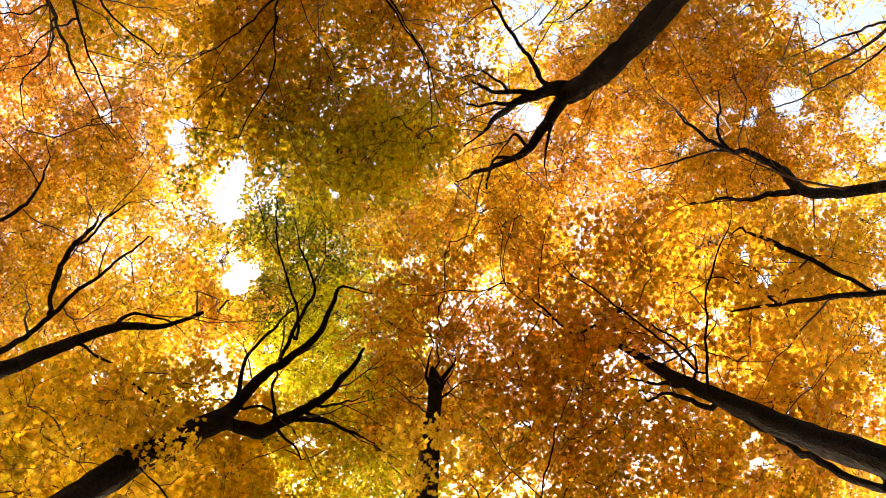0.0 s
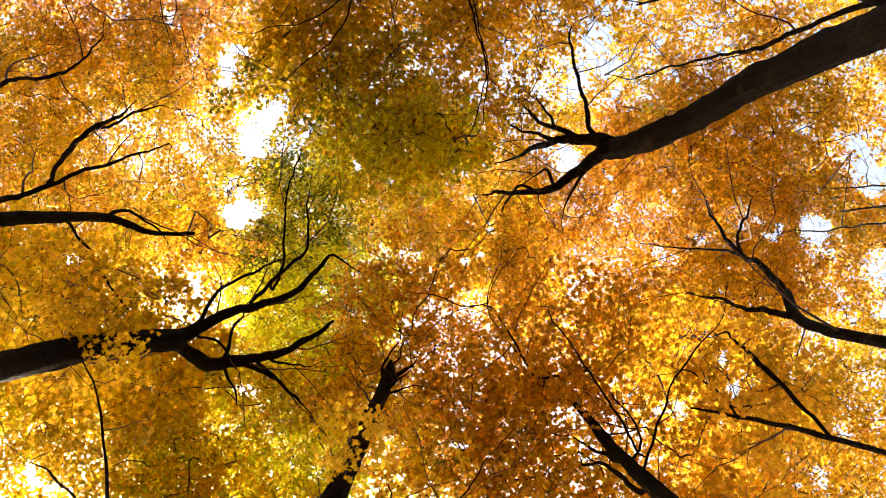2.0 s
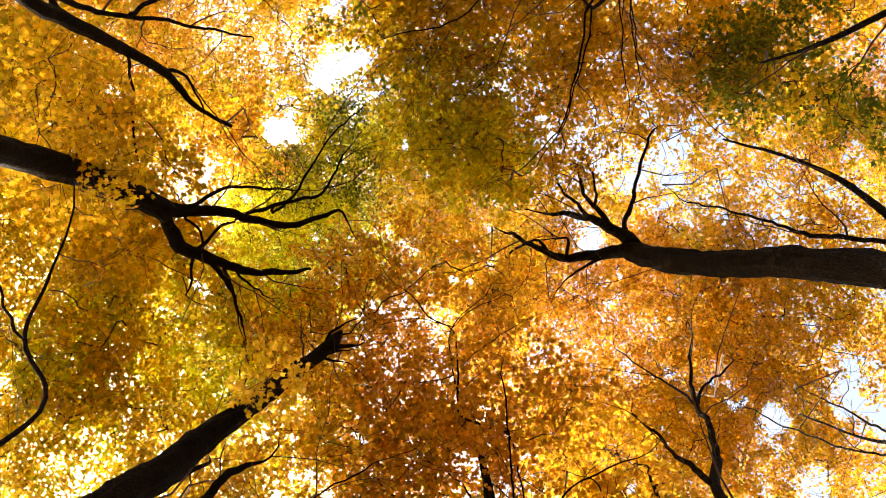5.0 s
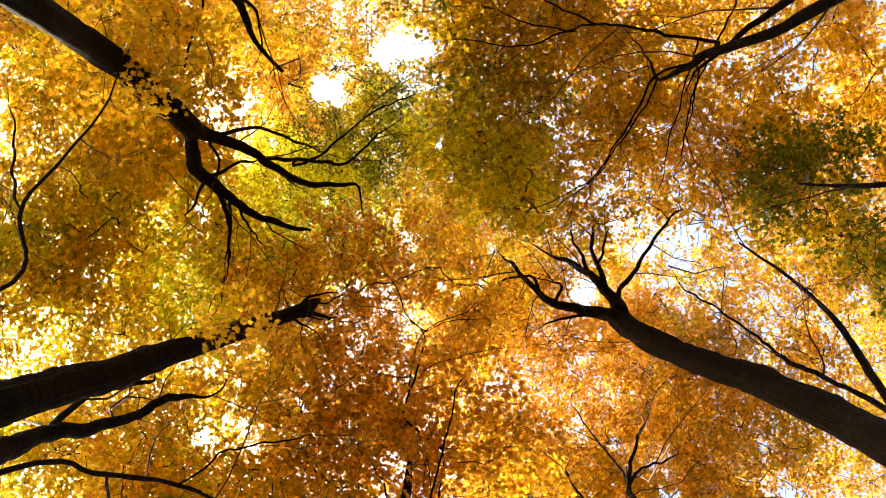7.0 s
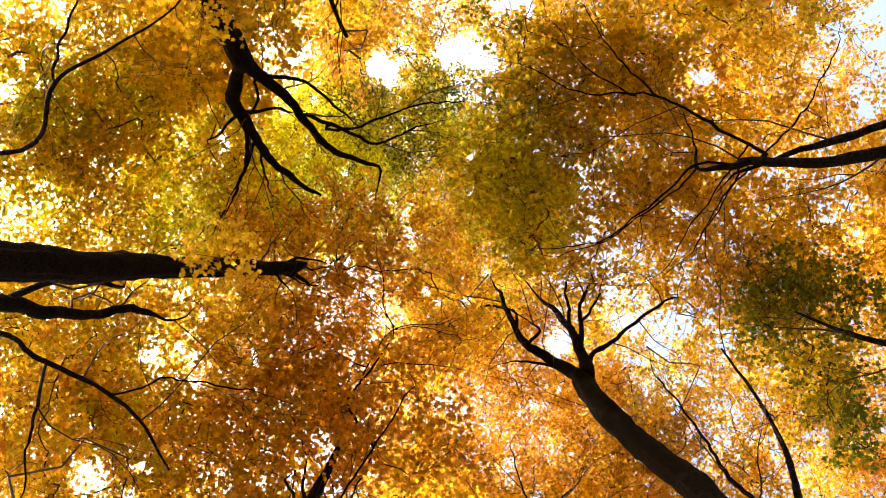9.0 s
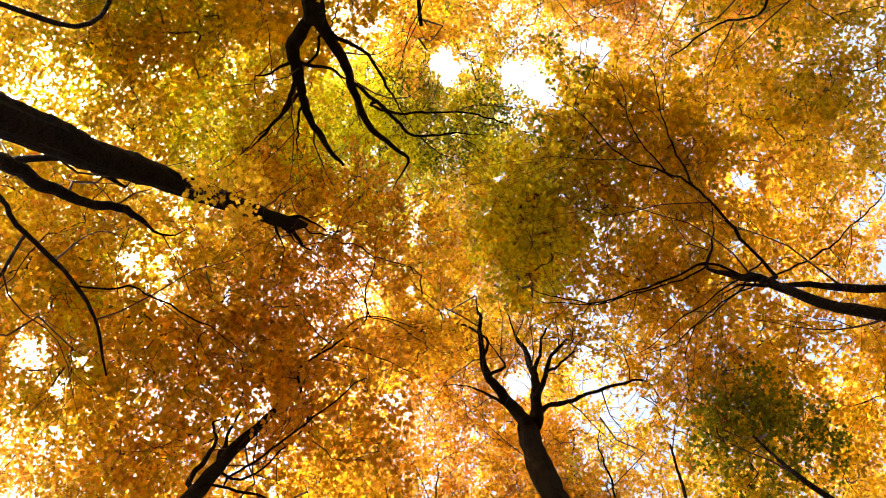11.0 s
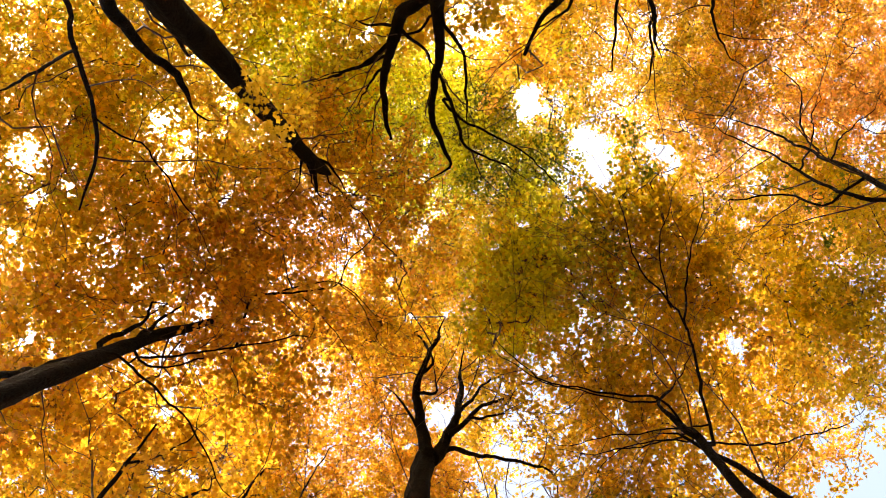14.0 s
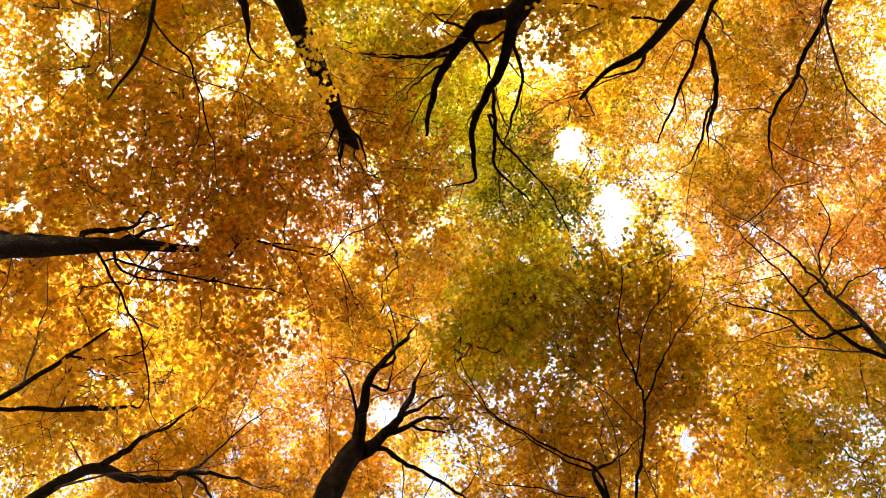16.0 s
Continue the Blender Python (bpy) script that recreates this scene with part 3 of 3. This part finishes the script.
# openings to the sky, fanned out from the camera's spot to fit its view: slope east, slope south, widths per metre of
# height, how open
WELLS = []


def well(east, south, wide, deep, bare):
    WELLS.append((east, south, wide, deep, bare))


well(-0.319, -0.113, 0.030, 0.040, 1.00)
well(-0.333, -0.069, 0.028, 0.039, 1.00)
well(-0.310, 0.024, 0.028, 0.026, 1.00)
well(-0.174, -0.084, 0.015, 0.014, 1.00)
well(-0.060, 0.021, 0.030, 0.016, 0.60)
well(-0.332, 0.174, 0.016, 0.026, 0.90)
well(-0.407, 0.159, 0.019, 0.012, 0.60)
well(-0.398, -0.185, 0.030, 0.012, 1.00)
well(-0.538, -0.041, 0.021, 0.016, 0.70)
well(0.137, -0.207, 0.026, 0.029, 1.00)
well(0.115, -0.325, 0.016, 0.039, 0.80)
well(0.177, -0.316, 0.012, 0.030, 1.00)
well(0.200, -0.198, 0.011, 0.011, 1.00)
well(0.580, -0.338, 0.044, 0.032, 0.90)
well(0.646, -0.364, 0.039, 0.025, 0.90)
well(0.674, -0.145, 0.016, 0.019, 1.00)
well(0.501, 0.045, 0.019, 0.018, 1.00)
well(0.672, 0.131, 0.016, 0.021, 0.80)
well(0.106, 0.275, 0.025, 0.019, 0.60)
well(-0.214, 0.293, 0.019, 0.011, 0.80)
well(0.207, -0.036, 0.016, 0.011, 0.70)
well(0.117, -0.405, 0.032, 0.029, 0.90)
well(0.143, -0.465, 0.026, 0.023, 0.80)
well(0.309, -0.598, 0.022, 0.020, 0.70)
well(0.553, -0.363, 0.030, 0.028, 1.00)
well(0.537, -0.227, 0.033, 0.034, 1.00)
well(0.648, -0.205, 0.037, 0.040, 0.90)
well(-0.315, 0.628, 0.028, 0.028, 0.85)
well(-0.365, 0.596, 0.016, 0.017, 0.80)
well(-0.411, -0.153, 0.020, 0.027, 1.00)
well(-0.319, 0.046, 0.026, 0.026, 1.00)
well(0.145, -0.365, 0.022, 0.030, 1.00)
well(0.320, 0.476, 0.021, 0.023, 0.90)
well(0.273, 0.451, 0.016, 0.017, 0.90)
well(-0.275, -0.470, 0.022, 0.027, 1.00)
well(-0.638, -0.410, 0.032, 0.044, 0.60)
well(-0.279, -0.636, 0.018, 0.023, 0.80)
well(-0.373, -0.583, 0.021, 0.028, 0.60)
well(-0.222, 0.364, 0.019, 0.016, 0.60)
well(-0.087, 0.024, 0.020, 0.017, 0.60)
well(-0.000, -0.308, 0.012, 0.012, 0.80)
well(-0.357, 0.227, 0.020, 0.020, 0.50)
well(0.289, 0.526, 0.033, 0.037, 0.80)
well(0.387, 0.458, 0.014, 0.015, 0.80)
well(-0.613, -0.439, 0.016, 0.016, 0.90)
well(-0.416, -0.340, 0.015, 0.013, 0.90)
well(-0.507, -0.040, 0.019, 0.017, 0.60)
well(-0.625, -0.334, 0.024, 0.023, 0.60)

# height of the camera, from which the openings fan out
EYE_HEIGHT = 1.5


def field(u, v, seed):
    """Smooth random values from -1 to 1 over a plane."""
    table = np.random.default_rng(seed).random((64, 64)) * 2 - 1
    i, k = np.floor(u).astype(int), np.floor(v).astype(int)
    fu, fv = u - i, v - k
    fu, fv = fu * fu * (3 - 2 * fu), fv * fv * (3 - 2 * fv)
    a, b = table[i % 64, k % 64], table[(i + 1) % 64, k % 64]
    c, d = table[i % 64, (k + 1) % 64], table[(i + 1) % 64, (k + 1) % 64]
    return (a * (1 - fu) + b * fu) * (1 - fv) + (c * (1 - fu) + d * fu) * fv


def clear_of_wells(p, inner, outer, thin=-9.0):
    """Which points stand clear of the openings; the leaves thin out between the inner and outer edge."""
    if not len(p):
        return np.ones(0, bool)
    s = p[:, :2] / (p[:, 2] - EYE_HEIGHT)[:, None]
    a, b = s[:, 0], s[:, 1]
    # by direction from the camera's spot, the canopy is thick in places and thin in others
    thick = 0.5 * field(a * 19 + 3, b * 19, 1) + 0.6 * field(a * 52, b * 52 + 5, 2)
    keep = thick > thin + 0.5 * (rng.random(len(p)) - 0.5)
    a = a + 0.012 * field(a * 22, b * 22, 3) + 0.009 * field(a * 75, b * 75, 4)
    b = b + 0.012 * field(a * 22, b * 22, 5) + 0.009 * field(a * 75, b * 75, 6)
    edge = inner + (outer - inner) * rng.random(len(p))
    chance = rng.random(len(p))
    for sx, sy, wide, deep, bare in WELLS:
        keep &= (np.hypot((a - sx) / wide, (b - sy) / deep) > edge) | (chance > bare)
    return keep


# maple leaves, tip to +y, about one unit long: five lobes where they hang near, three where they are far up
def mirrored(half):
    return np.array(half + [(-x, y) for x, y in reversed(half[1:-1])])


FIVE = (mirrored([(0, 0.02), (0.37, -0.05), (0.35, 0.20), (0.62, 0.50), (0.26, 0.53), (0, 1.0)]),
        [(0, 1, 2), (2, 3, 4), (4, 5, 6), (6, 7, 8), (8, 9, 0), (0, 2, 8), (2, 4, 6), (2, 6, 8)], 0.60)
THREE = (mirrored([(0, -0.04), (0.60, 0.36), (0.24, 0.46), (0, 1.0)]), [(0, 1, 2), (0, 2, 4), (2, 3, 4), (4, 5, 0)], 0.454)


def leaf_cloud(pos, size, tilt, heading, shape):
    """Arrays of vertices and triangles for many cupped maple leaves."""
    n = len(pos)
    outline, tri, _ = shape
    base = np.zeros((len(outline), 3))
    base[:, :2] = outline
    base[:, 1] -= 0.35
    rad = np.hypot(base[:, 0], base[:, 1])
    cup = rng.normal(0.14, 0.28, n)
    fold = rng.normal(0.0, 0.30, n)
    v = np.repeat(base[None], n, 0)
    v[:, :, 2] = -cup[:, None] * rad[None] ** 2 + fold[:, None] * np.abs(base[None, :, 0])
    v *= size[:, None, None]
    ch, sh = np.cos(heading), np.sin(heading)
    x = v[:, :, 0] * ch[:, None] - v[:, :, 1] * sh[:, None]
    y = v[:, :, 0] * sh[:, None] + v[:, :, 1] * ch[:, None]
    z = v[:, :, 2]
    ax = rng.random(n) * math.tau
    ca, sa = np.cos(ax)[:, None], np.sin(ax)[:, None]
    ct, st = np.cos(tilt)[:, None], np.sin(tilt)[:, None]
    along, across = x * ca + y * sa, -x * sa + y * ca
    along, z = along * ct + z * st, -along * st + z * ct
    x, y = along * ca - across * sa, along * sa + across * ca
    verts = np.stack([x, y, z], -1) + pos[:, None, :]
    tris = (np.array(tri)[None] + (np.arange(n) * len(outline))[:, None, None]).reshape(-1, 3)
    return verts.reshape(-1, 3), tris


def mesh_from_tris(name, verts, tris, mats, index):
    me = bpy.data.meshes.new(name)
    me.vertices.add(len(verts))
    me.vertices.foreach_set("co", np.ascontiguousarray(verts, np.float32).ravel())
    me.loops.add(tris.size)
    me.loops.foreach_set("vertex_index", np.ascontiguousarray(tris, np.int32).ravel())
    me.polygons.add(len(tris))
    me.polygons.foreach_set("loop_start", np.arange(0, tris.size, 3, dtype=np.int32))
    me.polygons.foreach_set("loop_total", np.full(len(tris), 3, np.int32))
    for m in mats:
        me.materials.append(m)
    me.polygons.foreach_set("material_index", np.ascontiguousarray(index, np.int32))
    me.update(calc_edges=True)
    return me


# shades that turn up among the leaves of each colour
KIN = {
    "red": ["orange"], "orange": ["red", "amber"], "rust": ["orange", "amber", "red"], "amber": ["gold", "orange", "rust"],
    "gold": ["amber", "orange", "lime"], "bronze": ["gold", "olive"], "olive": ["lime", "green", "bronze"], "lime": ["gold", "olive"], "green": ["olive"],
}
SPRAY_LEAVES, SINGLE_LEAVES = 84, 220
LOW = 11.0
LEAF_MESHES = {}


def leaf_mesh(colour, variant):
    if (colour, variant) not in LEAF_MESHES:
        v, t = leaf_cloud(np.zeros((1, 3)), np.ones(1), np.zeros(1), np.zeros(1), FIVE)
        LEAF_MESHES[colour, variant] = mesh_from_tris("leaf", v, t, [LEAVES[colour]], np.zeros(len(t), int))
    return LEAF_MESHES[colour, variant]


def grow(key):
    spec = TREES[key]
    lines = [(name, spline(nodes, 0.22)) for name, nodes in spec["limbs"]]
    # root the trunk in the ground
    trunk = lines[0][1]
    x0, y0, z0, r0 = trunk[0]
    lean = (trunk[0] - trunk[min(6, len(trunk) - 1)])[:2] * 0.7
    foot = np.array([x0 + lean[0] * 1.5, y0 + lean[1] * 1.5])
    nodes = [(foot[0], foot[1], -0.15, r0 * 1.9), (foot[0], foot[1], 0.35, r0 * 1.35), (foot[0] - lean[0] * 0.2, foot[1] - lean[1] * 0.2, 1.6, r0 * 1.15), (x0 + lean[0] * 0.6, y0 + lean[1] * 0.6, z0 * 0.6, r0 * 1.06)]
    lines[0] = ("trunk", spline(nodes + list(spec["limbs"][0][1]), 0.12))
    root = new("maple_tree")
    root.location = (foot[0], foot[1], 0)
    tagged(root, spec["label"], "tree", group="maples of the wood")
    origin = np.array((foot[0], foot[1], 0))

    def add(name, me, label="", kind=""):
        ob = new(name, me)
        ob.parent = root
        return tagged(ob, label, kind=kind)

    # limbs start on older wood and run out into thin tips
    for n in range(1, len(lines)):
        name, line = lines[n]
        nodes = [tuple(q) for q in spec["limbs"][n][1]]
        older = np.vstack([l for _, l in lines[:n]])
        d = np.linalg.norm(older[:, :3] - line[0, :3], axis=1) + 0.7 * np.maximum(0, older[:, 2] - line[0, 2])
        hold = older[int(np.argmin(d))]
        gap = float(np.linalg.norm(hold[:3] - line[0, :3]))
        if gap <= 0.35:
            nodes = [(*hold[:3], nodes[0][3] * 1.05)] + nodes if gap > 0.08 else nodes
        else:
            mid = (hold[:3] + line[0, :3]) / 2 + np.array((0, 0, -0.06 * gap))
            nodes = [(*hold[:3], nodes[0][3] * 1.25), (*mid, nodes[0][3] * 1.1)] + nodes
        a, e = np.array(nodes[-2]), np.array(nodes[-1])
        way = (e - a)[:3] / np.linalg.norm((e - a)[:3])
        turn = rng.normal(0, 0.18, 3)
        nodes.append((*(e[:3] + (way + turn) * 0.22), e[3] * 0.6))
        nodes.append((*(e[:3] + (way * 1.2 + turn + rng.normal(0, 0.3, 3)) * 0.42), 0.004))
        lines[n] = (name, spline(nodes, 0.09))
    for n, (name, line) in enumerate(lines):
        sides = 28 if line[:, 3].max() > 0.12 else 10
        line = line.copy()
        wob = np.array([noise.noise_vector((q[0] * 1.1, q[1] * 1.1, q[2] * 0.8)) for q in line])
        kink = np.array([noise.noise_vector((q[0] * 2.6, q[1] * 2.6, q[2] * 2.6)) for q in line])
        knob = np.array([noise.noise_vector((q[0] * 6.5 + 9, q[1] * 6.5, q[2] * 6.5)) for q in line])
        line[:, :3] += knob * (0.006 if n == 0 else 0.024)
        line[:, :3] += wob * 0.02 + kink * (0.012 if n == 0 else 0.032)
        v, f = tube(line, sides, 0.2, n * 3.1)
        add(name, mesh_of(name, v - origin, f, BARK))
    # side branches: crooked shoots that fork twice
    for n, (name, line) in enumerate(lines):
        start = int(len(line) * (0.78 if n == 0 else 0.25))
        k = start + int(rng.integers(1, 6))
        while k < len(line) - 1:
            q = line[k]
            way = line[min(k + 1, len(line) - 1), :3] - line[k - 1, :3]
            way /= np.linalg.norm(way) + 1e-9
            side = np.cross(way, rng.normal(0, 1, 3))
            side /= np.linalg.norm(side) + 1e-9
            V, F, off = [], [], 0
            stems = [(q[:3], way * 0.7 + side * 0.8 + np.array((0, 0, 0.2)), rng.uniform(0.9, 2.6), min(q[3] * 0.6, rng.uniform(0.007, 0.016)))]
            for depth in range(2 + int(rng.random() < 0.4)):
                grown = []
                for at, d, long, r in stems:
                    steps = 7 - 2 * depth
                    nodes, flip = [(*at, r)], rng.choice((-1, 1))
                    for j in range(1, steps + 1):
                        d = d / np.linalg.norm(d) + rng.normal(0, 0.19, 3) + np.array((0, 0, 0.05))
                        d /= np.linalg.norm(d)
                        at = at + d * long / steps * rng.uniform(0.7, 1.3)
                        nodes.append((*at, max(0.0025, r * (1 - 0.85 * j / steps))))
                        if 1 < j < steps and rng.random() < 0.75:
                            turn = np.cross(d, (0.2, 0.1, 1.0)) * flip * rng.uniform(0.6, 1.1)
                            grown.append((at, d + turn, long * rng.uniform(0.3, 0.6), nodes[-1][3] * 0.7))
                            flip = -flip
                    v, f = tube(np.array(nodes), 5 if depth == 0 else 3)
                    V.append(v)
                    F += [tuple(x + off for x in t) for t in f]
                    off += len(v)
                stems = grown
            add("branch", mesh_of("branch", np.vstack(V) - origin, F, TWIG))
            k += int(rng.integers(5, 11))
    # sprays of leaves
    centres, tags = [], []
    for pn, (x, y, z, rx, ry, h, palette, density, size) in enumerate(spec["patches"]):
        area = math.pi * rx * ry
        shape = FIVE if z < LOW else THREE
        count = int(area * density * 2.5 / (size * size * 0.88 * shape[2]) / SPRAY_LEAVES) + 1
        a, r = rng.random(count) * math.tau, np.sqrt(rng.random(count))
        c = np.stack([x + rx * r * np.cos(a), y + ry * r * np.sin(a), z + h * (rng.random(count) * 2 - 0.3)], -1)
        c = c[clear_of_wells(c, 0.65, 1.1)]
        # the outer canopy is laid out more coarsely
        far = np.hypot(c[:, 0], c[:, 1]) / (c[:, 2] - EYE_HEIGHT) > 0.88
        c = c[~far | (rng.random(len(c)) < 0.2)]
        centres.append(c)
        tags += [pn] * len(c)
    if not centres:
        return
    c = np.vstack(centres)
    tags = np.array(tags)
    # twigs: every spray hangs on the nearest wood that already stands
    wood = np.vstack([l[len(l) // 2 if i == 0 else 0:, :3] for i, (_, l) in enumerate(lines)])
    best = np.full(len(c), 1e9)
    link = np.zeros((len(c), 3))
    parent = np.full(len(c), -1)
    for k in range(0, len(wood), 2):
        d = np.linalg.norm((c - wood[k]) * (1, 1, 0.8), axis=1)
        m = d < best
        best[m], link[m] = d[m], wood[k]
    reach = np.zeros(len(c))
    todo, seq = np.ones(len(c), bool), []
    for _ in range(len(c)):
        i = int(np.argmin(np.where(todo, best, 1e9)))
        todo[i] = False
        seq.append(i)
        reach[i] = best[i]
        d = np.linalg.norm((c - c[i]) * (1, 1, 0.8), axis=1) * 1.15 + 0.55 * reach[i]
        m = todo & (d < best)
        best[m], parent[m] = d[m], i
        link[m] = c[i]
    weight = np.ones(len(c))
    for i in reversed(seq):
        if parent[i] >= 0:
            weight[parent[i]] += weight[i]
    V, F, off = [], [], 0
    for i in range(len(c)):
        r1 = min(0.0042 * weight[i] ** 0.5 + 0.002, 0.014)
        a, b = link[i], c[i]
        span = np.linalg.norm(b - a)
        bend = rng.normal(0, 0.06 * span, 3) - np.array((0, 0, 0.05 * span))
        r2 = r1 * 0.85 if weight[i] > 1 else 0.003
        line = [(*a, r1 * 1.25)]
        for s in (0.25, 0.5, 0.75):
            line.append((*(a + (b - a) * s + bend * 4 * s * (1 - s) + rng.normal(0, 0.035 * span, 3)), r1 + (r2 - r1) * s))
        v, f = tube(np.array(line + [(*b, r2)]), 3)
        V.append(v)
        F += [tuple(q + off for q in t) for t in f]
        off += len(v)
    # leaves on short twiglets round each spray's centre
    P, S, M, near, thin = [], [], [], [], []
    mats = sorted(LEAVES)
    pn_seed = rng.random(len(spec["patches"])) * 9
    for i in range(len(c)):
        x, y, z, rx, ry, h, palette, density, size = spec["patches"][tags[i]]
        spread = min(0.45 + 0.28 * rng.random(), 0.25 + 0.5 * max(rx, ry))
        if math.hypot(c[i, 0], c[i, 1]) / (c[i, 2] - EYE_HEIGHT) > 0.88:
            size, spread = size * 1.8, spread * 1.5
        arms = 3
        heading = rng.random() * math.tau + np.arange(arms) * math.tau / arms + rng.normal(0, 0.3, arms)
        n = SPRAY_LEAVES
        arm = np.arange(n) % arms
        along = np.sqrt((np.arange(n) // arms + rng.random(n)) / (n // arms)) * spread
        side = rng.normal(0, 0.11, n)
        drop = rng.normal(0, 0.10, n) - along * 0.12
        ca, sa = np.cos(heading[arm]), np.sin(heading[arm])
        P.append(np.stack([c[i, 0] + along * ca - side * sa, c[i, 1] + along * sa + side * ca, c[i, 2] + drop], -1))
        S.append(size * rng.uniform(0.65, 1.2, n))
        patchy = field(c[i:i + 1, 0] * 0.8 + 3 * pn_seed[tags[i]], c[i:i + 1, 1] * 0.8, 21)[0] + 0.5 * (rng.random() - 0.5)
        pick = palette[0] if patchy < 0.22 else palette[-1]
        if field(c[i:i + 1, 0] * 1.1, c[i:i + 1, 1] * 1.1 + pn_seed[tags[i]], 22)[0] + 0.4 * (rng.random() - 0.5) > 0.42:
            kin = KIN[pick]
            pick = kin[int(rng.integers(0, len(kin)))]
        M.append(np.full(n, mats.index(pick)))
        near.append(np.full(n, z < LOW))
        thin.append(np.full(n, -0.68 if density < 1.35 else -0.85))
        for k in range(arms):
            tip = c[i] + np.array((math.cos(heading[k]) * spread * 0.85, math.sin(heading[k]) * spread * 0.85, -spread * 0.1))
            v, f = tube(np.array([(*c[i], 0.005), (*tip, 0.002)]), 3)
            V.append(v)
            F += [tuple(q + off for q in t) for t in f[:-2]]
            off += len(v)
    add("brushwood", mesh_of("brushwood", np.vstack(V) - origin, F, TWIG, False), "fine reddish-brown twigs", "stuff")
    P, S, M, near, thin = np.vstack(P), np.concatenate(S), np.concatenate(M), np.concatenate(near), np.concatenate(thin)
    keep = clear_of_wells(P, 0.55, 1.15, thin)
    P, S, M, near = P[keep], S[keep], M[keep], near[keep]
    # the lowest leaves hang singly
    low = np.argsort(P[:, 2] + 0.15 * np.hypot(P[:, 0], P[:, 1]))[:SINGLE_LEAVES]
    for i in low:
        ob = add("leaf", leaf_mesh(mats[M[i]], int(rng.integers(0, 4))))
        ob.location = P[i] - origin
        ob.rotation_euler = (rng.normal(0, 0.4), rng.normal(0, 0.4), rng.random() * math.tau)
        ob.scale = (S[i], S[i], S[i])
    rest = np.ones(len(P), bool)
    rest[low] = False
    for shape, chosen in ((FIVE, rest & near), (THREE, rest & ~near)):
        if chosen.any():
            n = int(chosen.sum())
            v, t = leaf_cloud(P[chosen], S[chosen], np.abs(rng.normal(0, 0.62, n)), rng.random(n) * math.tau, shape)
            add("crown", mesh_from_tris("crown", v - origin, t, [LEAVES[m] for m in mats], np.repeat(M[chosen], len(shape[1]))), "", "stuff")


for key in ORDER:
    grow(key)


# ---- unseen leaf ring beyond the clearing, added to block low sky light ----
def far_woods():
    n = 9000
    a = rng.random(n) * math.tau
    radius = rng.uniform(24, 38, n)
    z = rng.random(n) ** 0.8 * 15
    pos = np.stack([radius * np.cos(a), radius * np.sin(a), z], -1)
    v, t = leaf_cloud(pos, rng.uniform(1.2, 2.6, n), rng.normal(1.2, 0.5, n), rng.random(n) * math.tau, THREE)
    ob = new("far_woods", mesh_from_tris("far_woods", v, t, [LEAVES["bronze"]], np.zeros(len(t), int)))
    tagged(ob, "distant autumn wood around the clearing in bronze leaf", "woods", kind="stuff")


far_woods()
